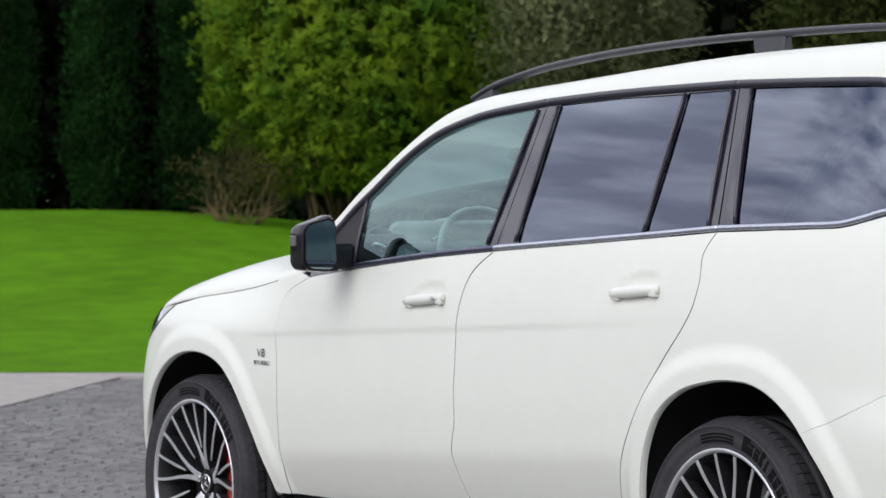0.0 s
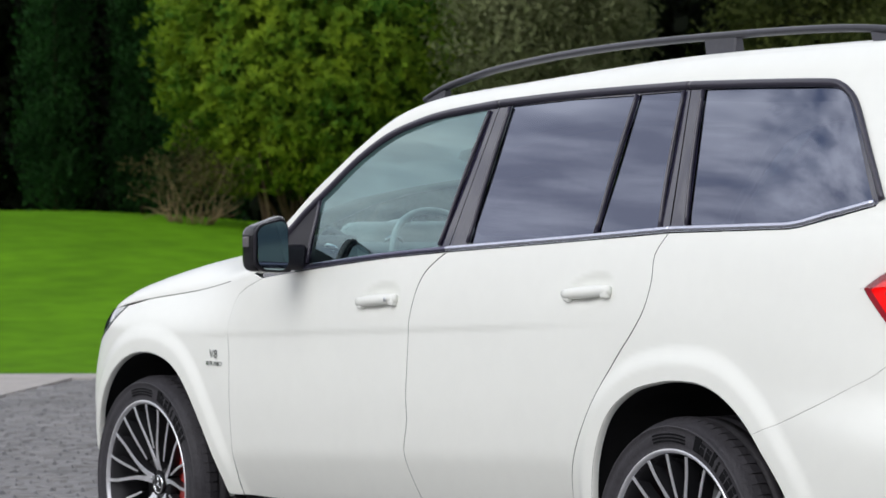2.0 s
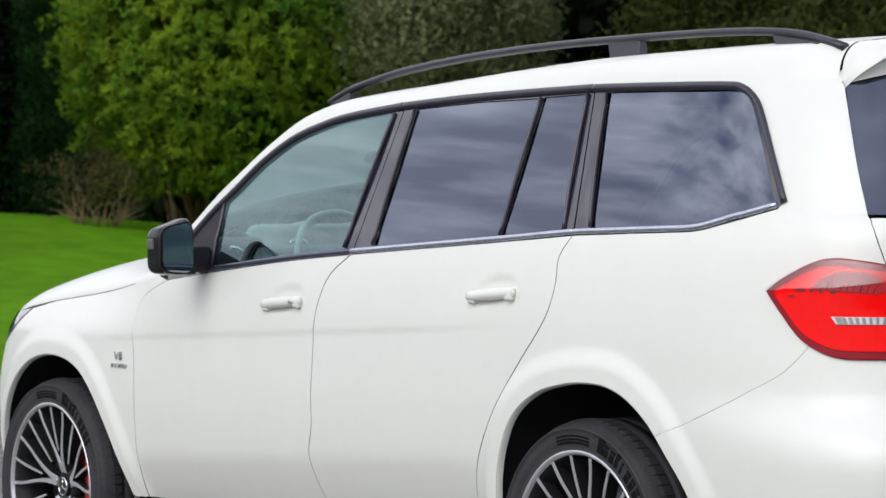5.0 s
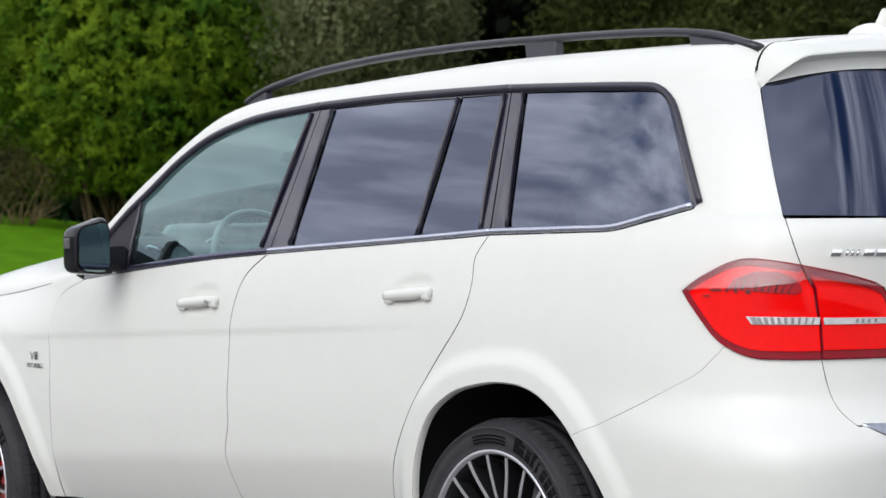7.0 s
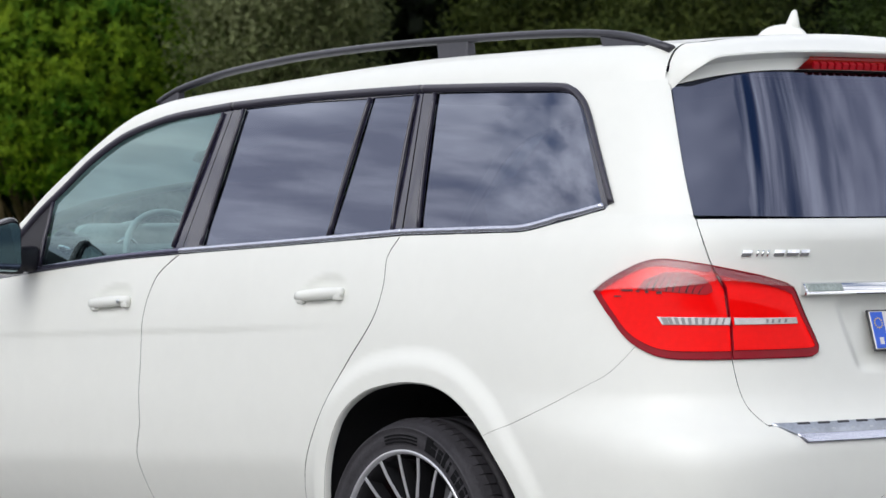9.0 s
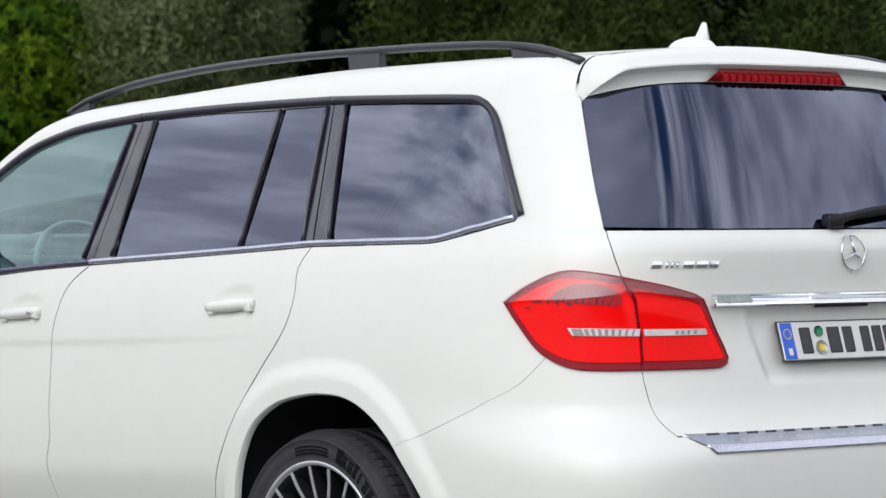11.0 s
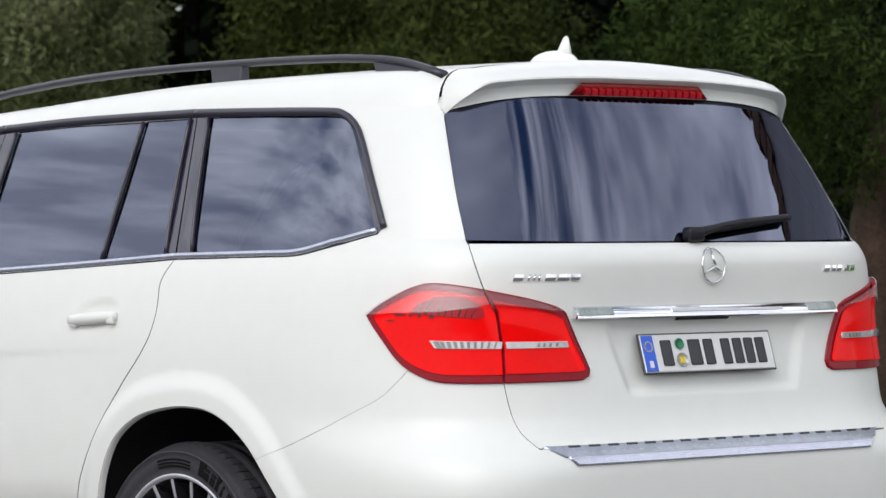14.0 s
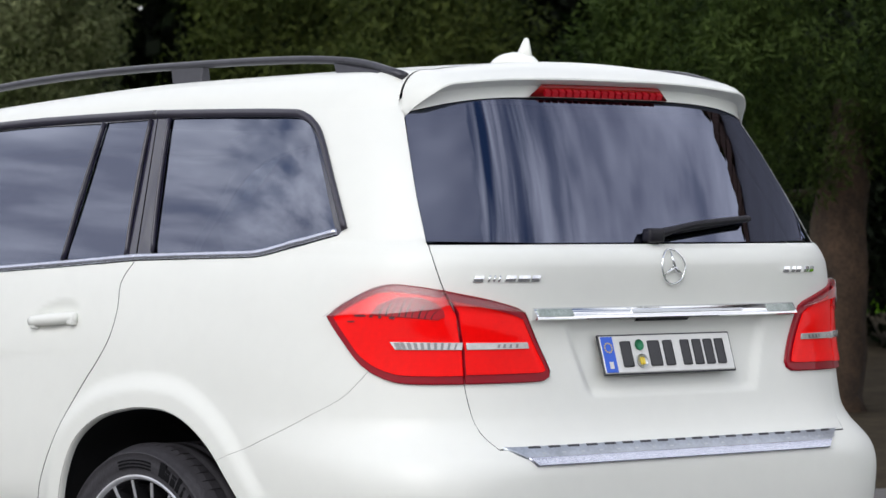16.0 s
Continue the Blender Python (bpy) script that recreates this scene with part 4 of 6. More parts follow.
glass_half = [on_back(-0.30, 1.690), on_back(-0.5, 1.682), uv(3.829, -0.644, 1.645), uv(3.886, -0.678, 1.544), uv(3.949, -0.709, 1.424), uv(4.013, -0.733, 1.305), on_back(-0.448, 1.3005), on_back(0, 1.3005)]
edge_half = [on_back(-0.30, 1.700), on_back(-0.5, 1.695), uv(3.805, -0.632, 1.690), uv(3.886, -0.678, 1.544), uv(3.949, -0.709, 1.424), uv(4.013, -0.733, 1.306), on_back(-0.448, 1.296), on_back(0, 1.296)]
glass_half = across(glass_half)
panel("rear_window", glass_half, GLASS_REAR, gate, off=-0.001, cell=0.03, gap=0, bevel=0, depth=0.0003, label="dark rear window", crown=0.13)
panel("rear_window_backing", across(edge_half), BLACK_GLOSS, gate, off=-0.05, cell=0.05, label="black edge behind the rear window")
frit = [on_back(-0.64 + 1.28 * k / 30, 1.689 - 0.030 * (abs(k - 15) / 15) ** 4) for k in range(31)]
panel("glass_edge_band", frit + [on_back(0.64 - 1.28 * k / 30, 1.702) for k in range(31)], BLACK_TRIM, gate, off=-0.002, cell=0.03, gap=0, bevel=0, depth=0.002, label="black band along the top of the rear window")
# spoiler: its ends come down as fins to the glass
LIP = [(0.0, 3.942, 1.749), (0.20, 3.941, 1.748), (0.35, 3.936, 1.743), (0.50, 3.928, 1.732), (0.575, 3.917, 1.720), (0.61, 3.893, 1.695), (0.635, 3.858, 1.666), (0.650, 3.838, 1.643)]


def lip(y):
    return Vector((curve_value(abs(y), [p[:2] for p in LIP]), y, curve_value(abs(y), [(p[0], p[2]) for p in LIP])))


def glass_top(y):
    z = 1.694 - 0.049 * (abs(y) / 0.650) ** 4
    q = on_back(y, z)
    return skin(*q) + skin_normal(*q) * 0.003


def under(y, s):
    """Underside of the spoiler: s from 0 at the lip to 1 at the glass."""
    a, b = lip(y) + Vector((-0.005, 0, -0.010)), glass_top(y)
    return a.lerp(b, s) + Vector((-0.012, 0, 0.010)) * math.sin(math.pi * s)


rows = []
roof_end = roof_edge(3.816, 1.0)
flat_w = -roof_end.y
for k in range(-34, 35):
    t, sgn = abs(k) / 34, (1 if k >= 0 else -1)
    if t <= 0.7:
        y = flat_w * t / 0.7
        front = Vector((roof_end.x + 0.004, sgn * y, roof_end.z + ROOF_CROWN * (1 - (y / flat_w) ** 2)))
        ly = 0.560 * t / 0.7
    else:
        e = roof_edge(3.818, max(0.0, 1 - (t - 0.7) / 0.3))
        front = Vector((e.x + 0.004, sgn * -e.y, e.z - 0.018 * step01((t - 0.9) / 0.1)))
        ly = 0.560 + 0.090 * (t - 0.7) / 0.3
    edge = lip(sgn * ly)
    bulge = Vector((0, 0.004 * sgn * t, 0.010))
    rows.append([front, front.lerp(edge, 0.3) + bulge * 0.8, front.lerp(edge, 0.65) + bulge, front.lerp(edge, 0.93) + bulge * 0.25, edge, edge + Vector((0.001, 0, -0.005))]
                + [under(sgn * ly, s) for s in (0.0, 0.25, 0.5, 0.75, 1.0)])
sheet("roof_spoiler", [[tuple(p) for p in row] for row in rows], PAINT, gate, "white roof spoiler", flip=False).data.set_sharp_from_angle(angle=radians(32))
verts, faces = [], []
for s in range(33):
    t = s / 32
    for q, half in ((0.34, 0.225), (0.38, 0.232), (0.90, 0.268), (0.96, 0.270)):
        verts.append(tuple(under(-half + 2 * half * t, q) + Vector((0.006, 0, -0.006)) * (0 if q in (0.34, 0.96) else 1)))
for s in range(32):
    for m in range(3):
        a = s * 4 + m
        faces.append((a, a + 1, a + 5, a + 4))
brake = link("high_brake_lamp", verts, faces, BRAKE_RED, gate, "long red high brake lamp")
for k in range(17):
    y = -0.216 + 0.027 * k
    pts = [under(y + dy, q) + Vector((0.016, 0, -0.016)) for dy, q in ((0.0, 0.50), (0.019, 0.50), (0.019, 0.76), (0.0, 0.76))]
    link("led_cell", pts + [p - Vector((0.010, 0, -0.010)) for p in pts], [(3, 2, 1, 0), (0, 1, 5, 4), (2, 3, 7, 6), (1, 2, 6, 5), (3, 0, 4, 7)], LAMP_GRILLE, brake, smooth=False)
# wiper
p0 = skin(*on_back(-0.035, 1.318)) + Vector((0.02, 0, 0))
p1 = skin(*on_back(0.12, 1.346)) + Vector((0.032, 0, 0))
p2 = skin(*on_back(0.365, 1.364)) + Vector((0.022, 0, 0))
wiper = link("rear_wiper", *tube(smooth_line([tuple(p0), tuple(p1), tuple(p2)], 0.03), [0.016] * 3 + [0.012] * 20, 8, 0.8), BLACK_TRIM, gate, "black rear wiper arm")
link("wiper_blade", *tube([tuple(skin(*on_back(0.06 + 0.31 * k / 8, 1.322 + 0.034 * k / 8)) + Vector((0.010, 0, 0.004))) for k in range(9)], 0.006, 6), BLACK_TRIM, wiper, "thin rubber blade")
part("pivot_cap", rounded_box((0.04, 0.06, 0.04), tuple(p0), 0.014, 3), BLACK_TRIM, wiper, "", True)

# chrome bar over the plate: its face leans upwards
def bar_mesh(name, y0, y1, prof, mat, parent, label):
    vs, fs, n, m = [], [], len(prof), 36
    for k in range(m + 1):
        y = y0 + (y1 - y0) * k / m
        for z, off in prof:
            q = on_back(y, z)
            p = skin(*q)
            vs.append((p.x + off, p.y, z))
    for k in range(m):
        for j in range(n - 1):
            a = k * n + j
            fs.append((a, a + 1, a + n + 1, a + n))
    fs += [tuple(range(n - 1, -1, -1)), tuple(m * n + j for j in range(n))]
    ob = link(name, vs, fs, mat, parent, label)
    ob.data.set_sharp_from_angle(angle=radians(30))
    return ob


bar = bar_mesh("handle_strip", -0.500, 0.500, [(1.130, 0.0), (1.128, 0.004), (1.104, 0.021), (1.100, 0.022), (1.097, 0.018), (1.097, 0.0)], CHROME, gate, "polished chrome handle strip")
bar_mesh("inlay", -0.492, -0.375, [(1.1250, 0.004), (1.1265, 0.0085), (1.1075, 0.0212), (1.107, 0.015)], INLAY, bar, "pale green glossy inlay")
bar_mesh("inlay", 0.375, 0.492, [(1.1250, 0.004), (1.1265, 0.0085), (1.1075, 0.0212), (1.107, 0.015)], INLAY, bar, "pale green glossy inlay")
bar_mesh("inlay", -0.16, 0.27, [(1.1190, 0.006), (1.1185, 0.0135), (1.1120, 0.0178), (1.1115, 0.012)], STEEL, bar, "grey grip inlay")
bar_mesh("grip_recess", -0.13, 0.06, [(1.0955, 0.004), (1.0953, 0.016), (1.0885, 0.013), (1.088, 0.0)], BLACK_TRIM, bar, "dark grip under the strip")

# bumper with step plate
bumper_half = ([on_flank(3.56, 0.31)] + arch(ARCH_R, -3, 43) + flank([(x, z + 0.0028) for x, z in SEAM_BUMPER]) + [uv(3.975, -0.854, 0.963), uv(4.02, -0.826, 0.949), uv(4.122, -0.700, 0.940)] + behind(GAP_TAILGATE[4:6]) + [(u + 0.0011, z + 0.0004) for u, z in behind(GAP_TAILGATE[6:])] + [on_back(-0.60, 0.768)])
bumper = panel("rear_bumper", across(bumper_half), PAINT, car, cell=0.02, gap=0.0014, label="white rear bumper")


def back_strip(name, y0, y1, z0, z1, mat, parent, off, label="", slant=0.0, **more):
    low = [on_back(y0 + slant + (y1 - y0 - 2 * slant) * k / 24, z0) for k in range(25)]
    return panel(name, low + [on_back(y1 - (y1 - y0) * k / 24, z1) for k in range(25)], mat, parent, off=off, cell=0.03, gap=0, label=label, **more)


step = back_strip("step_plate", -0.650, 0.618, 0.744, 0.771, STEP_STEEL, bumper, 0.006, "brushed steel step plate", 0.05)
back_strip("step_edge", -0.595, 0.566, 0.722, 0.744, BELT, bumper, 0.010, "satin steel step edge", 0.022, bevel=0.003)
for k in range(18):
    y = -0.56 + 1.12 * k / 17
    back_strip("grip_slot", y - 0.020, y + 0.020, 0.7645, 0.7705, RAIL, step, 0.007, "", depth=0.006)
    back_strip("grip_stud", y + 0.016, y + 0.028, 0.751, 0.7545, STEEL, step, 0.007, "", depth=0.008)
sensor = panel("parking_sensor", [on_back(-0.30 + 0.016 * math.cos(2 * math.pi * k / 16), 0.56 + 0.016 * math.sin(2 * math.pi * k / 16)) for k in range(16)], PAINT, bumper, off=0.003, cell=0.01, gap=0, depth=0.01, label="round parking sensor")

# tail lamps: a wide piece on the quarter, a smaller one on the tailgate
lamp_out = behind(LAMP_LINE) + [uv(*p) for p in GAP_TAILGATE[2:4]] + behind(LAMP_LOW)
LAMP_IN = [(4.078, -0.734, 1.180), (4.134, -0.635, 1.157), (4.159, -0.548, 1.133), (4.163, -0.525, 1.121), (4.166, -0.494, 1.061), (4.174, -0.462, 0.994),
           (4.180, -0.451, 0.964), (4.183, -0.458, 0.945), (4.182, -0.479, 0.936), (4.171, -0.550, 0.934), (4.122, -0.700, 0.933)]
lamp_in = behind(LAMP_IN) + [uv(*p) for p in GAP_TAILGATE[2:4]][::-1]


SEAM = [uv(*p) for p in GAP_TAILGATE[1:5]]


def squeeze(poly, d):
    """Insets a lamp's outline, but hardly along the seam between its two pieces."""
    poly = finer(clean(poly), 0.006)
    line = finer(SEAM, 0.004)
    seam = [min(math.dist(p, q) for q in line) < 0.008 for p in poly]
    rim = [p for p, on in zip(poly, seam) if not on]
    side = [p for p, on in zip(poly, seam) if on]
    out = []
    for on, a, b in zip(seam, inset(poly, d), inset(poly, 0.006)):
        q = b if on else a
        if min(math.dist(q, p) for p in rim) > 0.96 * d and min(math.dist(q, p) for p in side) > 0.0045:
            out.append(q)
    return out


for k in (0, 1):
    lamp = panel("tail_lamp", lamp_out, LAMP_DEEP, car, off=0.010, cell=0.012, gap=0.002, bevel=0.003, depth=0.03, label="red tail lamp with clear strip", mirror=k == 1, dome=0.06, rise=0.003)
    panel("lens", squeeze(lamp_out, 0.022), LAMP_RED, lamp, off=0.0146, cell=0.008, gap=0, bevel=0.001, depth=0.003, label="bright red lens", mirror=k == 1, dome=0.07, rise=0.0025)
    inner = panel("tailgate_lamp", lamp_in, LAMP_DEEP, gate, off=0.010, cell=0.012, gap=0.002, bevel=0.003, depth=0.03, label="red lamp on the tailgate", mirror=k == 1, dome=0.06, rise=0.003)
    panel("lens", squeeze(lamp_in, 0.024), LAMP_RED, inner, off=0.0146, cell=0.008, gap=0, bevel=0.001, depth=0.003, label="bright red lens", mirror=k == 1, dome=0.07, rise=0.0025)
    panel("clear_strip", [uv(4.000, -0.825, 1.022), uv(4.108, -0.700, 1.021), uv(4.108, -0.698, 1.043), uv(3.986, -0.832, 1.045)], LAMP_CLEAR, lamp, off=0.0190, cell=0.02, gap=0.001, depth=0.005, label="clear lamp strip", mirror=k == 1)
    panel("clear_strip", [uv(4.112, -0.690, 1.021), uv(4.163, -0.520, 1.022), uv(4.162, -0.524, 1.041), uv(4.110, -0.690, 1.042)], LAMP_CLEAR, inner, off=0.0190, cell=0.02, gap=0.001, depth=0.005, label="clear lamp strip", mirror=k == 1)
    for t in range(10):
        a, b = 0.03 + 0.094 * t, 0.03 + 0.094 * t + (0.088 if t < 1 else 0.062 - 0.004 * t)
        lo0, lo1 = Vector(uv(4.000, -0.825, 1.024)), Vector(uv(4.108, -0.700, 1.023))
        hi0, hi1 = Vector(uv(3.986, -0.832, 1.043)), Vector(uv(4.108, -0.698, 1.041))
        panel("strip_facet", [tuple(lo0.lerp(lo1, a)), tuple(lo0.lerp(lo1, b)), tuple(hi0.lerp(hi1, b + 0.03)), tuple(hi0.lerp(hi1, a + 0.03))], FACET, lamp, off=0.0202, cell=0.03, gap=0, bevel=0, depth=0.002, mirror=k == 1)
    for y in (-0.61, -0.595, -0.578, -0.560):
        x = 4.112 + 0.3 * (y + 0.690)
        panel("strip_facet", [uv(x, y, 1.026), uv(x, y + 0.007, 1.026), uv(x, y + 0.009, 1.036), uv(x, y + 0.002, 1.036)], FACET, inner, off=0.0202, cell=0.03, gap=0, bevel=0, depth=0.002, mirror=k == 1)
    # ribbed dark part behind the lens, its ribs bent like a fan
    grille = [uv(3.935, -0.852, 1.112), uv(4.072, -0.746, 1.100), uv(4.082, -0.733, 1.108), uv(4.080, -0.735, 1.126), uv(4.068, -0.750, 1.146), uv(4.040, -0.776, 1.160), uv(3.995, -0.812, 1.160), uv(3.955, -0.842, 1.140)]
    panel("lamp_grille", grille, LAMP_GRILLE, lamp, off=0.0182, cell=0.02, gap=0.001, depth=0.005, label="dark ribbed part of the lens", mirror=k == 1)
    for (xa, ya), (xb, yb), zz, hh in (((3.902, -0.870), (3.928, -0.858), 1.109, 0.0045), ((3.884, -0.878), (3.900, -0.871), 1.094, 0.003),
                                       ((3.936, -0.852), (3.943, -0.848), 1.107, 0.005), ((3.956, -0.840), (3.962, -0.836), 1.105, 0.006), ((3.978, -0.824), (3.988, -0.816), 1.103, 0.006)):
        panel("lens_step", [uv(xa, ya, zz), uv(xb, yb, zz), uv(xb, yb, zz + hh), uv(xa, ya, zz + hh)], RIB, lamp, off=0.0196, cell=0.03, gap=0, bevel=0, depth=0.003, mirror=k == 1)
    for i in range(9):
        u0, zz = uv(3.956 + 0.0122 * i, -0.840 + 0.0104 * i, 1.11)
        low, tall = 1.1125 - 0.0012 * i, 0.020 + 0.024 * math.sin(math.pi * (i + 1.5) / 10)
        wide = 0.0072 + 0.0022 * math.sin(2.3 * i)
        left = [(u0 + 0.024 * (q / 4) ** 1.7, low + tall * q / 4) for q in range(5)]
        panel("lamp_rib", left[:1] + [(u + wide * (1 - 0.5 * q / 4), z) for q, (u, z) in enumerate(left)] + left[:0:-1], RIB, lamp, off=0.0196, cell=0.02, gap=0, bevel=0, depth=0.003, mirror=k == 1)
    # clear sheet added along the top of both pieces, leaning back for a sky sheen
    cover = [(u, z - 0.004) for u, z in behind(LAMP_LINE)] + [uv(4.088, -0.722, 1.140), uv(4.070, -0.748, 1.128), uv(3.99, -0.815, 1.116), uv(3.90, -0.870, 1.113)]
    panel("lens_sheen_sheet", cover, LAMP_SHEEN, lamp, off=0.0222, cell=0.02, gap=0.002, bevel=0, depth=0.002, label="clear leaning sheet added for the sky's sheen on the lens", mirror=k == 1, lean=0.38)
    cover = [(u, z - 0.004) for u, z in behind(LAMP_IN[:4])] + [uv(4.150, -0.580, 1.122), uv(4.120, -0.660, 1.132), uv(4.092, -0.722, 1.136)]
    panel("lens_sheen_sheet", cover, LAMP_SHEEN, inner, off=0.0222, cell=0.02, gap=0.003, bevel=0, depth=0.002, label="clear leaning sheet added for the sky's sheen on the lens", mirror=k == 1, lean=0.38)

# number plate: its signs stand as plain bars
plate = part("number_plate", rounded_box((0.008, 0.520, 0.112), (0, 0, 0), 0.003, 1), PLATE_WHITE, gate, "white number plate with dark bars and a blue end")
plate.matrix_local = pose(4.195, -0.022, 1.000, 0, -17, 0) @ Matrix.Diagonal((1, 0.958, 0.93, 1))
rim = rounded_box((0.007, 0.528, 0.120), (-0.002, 0, 0), 0.002, 1)
part("plate_holder", rim, PLATE_INK, plate, "thin black plate holder")
part("blue_band", rounded_box((0.004, 0.046, 0.106), (0.0035, -0.234, 0), 0.001, 1), PLATE_BLUE, plate, "blue end band")
for k in range(12):
    a = 2 * math.pi * k / 12
    part("star_dot", rounded_box((0.002, 0.0035, 0.0035), (0.0060, -0.234 + 0.014 * math.cos(a), 0.020 + 0.014 * math.sin(a)), 0), SEAL_YELLOW, plate)
part("country_bar", rounded_box((0.002, 0.014, 0.020), (0.0060, -0.234, -0.032), 0), PLATE_WHITE, plate)
for y, w in ((-0.166, 0.040), (-0.055, 0.046), (0.001, 0.036), (0.070, 0.034), (0.118, 0.034), (0.164, 0.034), (0.210, 0.034)):
    part("sign_bar", rounded_box((0.003, w, 0.076), (0.0045, y, 0), 0.004, 2), PLATE_INK, plate)
for z, m, r in ((0.026, SEAL_GREEN, 0.016), (-0.022, SEAL_SILVER, 0.021)):
    v, f = lathe([(0.001, 0.0), (r, 0.0), (r, 0.003)], 20)
    seal = link("round_seal", [(b + 0.0065, a - 0.113, c + z) for a, b, c in v], [q[::-1] for q in f], m, plate, "round plate seal")
part("seal_mark", rounded_box((0.002, 0.016, 0.022), (0.0085, -0.113, -0.022), 0.003, 1), SEAL_YELLOW, plate)

# ring badge and bright badge bars
def on_gate(y, z, off):
    q = on_back(y, z)
    return skin(*q) + skin_normal(*q) * off


ring = [tuple(on_gate(0.0 + 0.044 * math.sin(2 * math.pi * k / 40), 1.232 + 0.044 * math.cos(2 * math.pi * k / 40), 0.008)) for k in range(41)]
badge = link("ring_badge", *tube(ring, 0.0030, 8, caps=False), CHROME, gate, "round chrome ring badge with three arms")
for a in (90, 210, 330):
    end = (0.042 * math.cos(radians(a)), 1.232 + 0.042 * math.sin(radians(a)))
    link("badge_arm", *tube([tuple(on_gate(0, 1.232, 0.012)), tuple(on_gate(*end, 0.008))], [0.0062, 0.0018], 4), CHROME, badge)
BADGES = ([(-0.662, 0.024), (-0.632, 0.006), (-0.618, 0.006), (-0.604, 0.006), (-0.575, 0.030), (-0.535, 0.036), (-0.498, 0.026)], 1.207), ([(0.462, 0.026), (0.494, 0.018), (0.520, 0.022), (0.560, 0.024), (0.590, 0.024)], 1.222)
for marks, z in BADGES:
    for y, w in marks:
        pts = [tuple(on_gate(y - w / 2 + w * k / 3, z - 0.008, 0.004)) for k in range(4)]
        pts2 = [tuple(on_gate(y + 0.006 - w / 2 + w * k / 3, z + 0.008, 0.004)) for k in range(4)]
        if w < 0.01:
            ob = link("badge_mark", *tube([pts[0], pts2[0]], 0.003, 6), CHROME, gate, "slanted chrome badge mark")
        else:
            low, high = [Vector(p) for p in pts], [Vector(p) for p in pts2]
            front = low + [a.lerp(b, 0.5) + Vector((0.0015, 0, 0)) for a, b in zip(low, high)] + high
            ob = link("badge_mark", front + [p - Vector((0.005, 0, 0)) for p in front],
                      [(r * 4 + c, r * 4 + c + 1, r * 4 + c + 5, r * 4 + c + 4) for r in (0, 1) for c in range(3)]
                      + [(c + 1, c, 12 + c, 13 + c) for c in range(3)] + [(8 + c, 9 + c, 21 + c, 20 + c) for c in range(3)]
                      + [(0, 4, 16, 12), (4, 8, 20, 16), (7, 3, 15, 19), (11, 7, 19, 23)], CHROME, gate, "flat chrome badge block", smooth=False)

# lettering on the fender
def lettering(text, x, z, size, parent):
    cu = bpy.data.curves.new("lettering", "FONT")
    cu.body, cu.size, cu.extrude, cu.align_x = text, size, 0.002, "CENTER"
    tmp = bpy.data.objects.new("lettering", cu)
    scene.collection.objects.link(tmp)
    me = bpy.data.meshes.new_from_object(tmp)
    bpy.data.objects.remove(tmp)
    for vv in me.vertices:
        p = skin(x + vv.co.x * 1.25, z + vv.co.y)
        n = skin_normal(x + vv.co.x * 1.25, z + vv.co.y)
        vv.co = p + n * (0.003 + vv.co.z)
    me.materials.clear()
    me.materials.append(CHROME)
    ob = new("lettering", me)
    ob.parent = parent
    return tagged(ob, "chrome fender lettering")


for k in (0,):
    lettering("V8", 0.505, 0.826, 0.040, fenders[0])
    lettering("BITURBO", 0.512, 0.800, 0.021, fenders[0])

# aerial
bm = bmesh.new()
bmesh.ops.create_uvsphere(bm, u_segments=20, v_segments=10, radius=1)
for vv in bm.verts:
    vv.co = Vector((3.566 + 0.098 * vv.co.x, 0.032 * vv.co.y, 1.800 + (0.040 if vv.co.z > 0 else 0.010) * vv.co.z))
aerial = part("roof_aerial", bm, PAINT, car, "white fin aerial", True)
bm = bmesh.new()
prof = [(3.560, 1.81), (3.588, 1.842), (3.606, 1.874), (3.614, 1.880), (3.627, 1.877), (3.638, 1.81)]
for sgn in (1, -1):
    for x, z in prof:
        bm.verts.new((x, sgn * (0.011 - 0.007 * (z - 1.80) / 0.073), z))
bm.verts.ensure_lookup_table()
n = len(prof)
bm.faces.new([bm.verts[i] for i in range(n)])
bm.faces.new([bm.verts[n + i] for i in range(n - 1, -1, -1)])
for i in range(n):
    j = (i + 1) % n
    bm.faces.new([bm.verts[i], bm.verts[i + n], bm.verts[j + n], bm.verts[j]])
bmesh.ops.recalc_face_normals(bm, faces=bm.faces)
bmesh.ops.bevel(bm, geom=bm.edges[:], offset=0.003, segments=2, affect="EDGES")
part("aerial_fin", bm, PAINT, aerial, "", True)


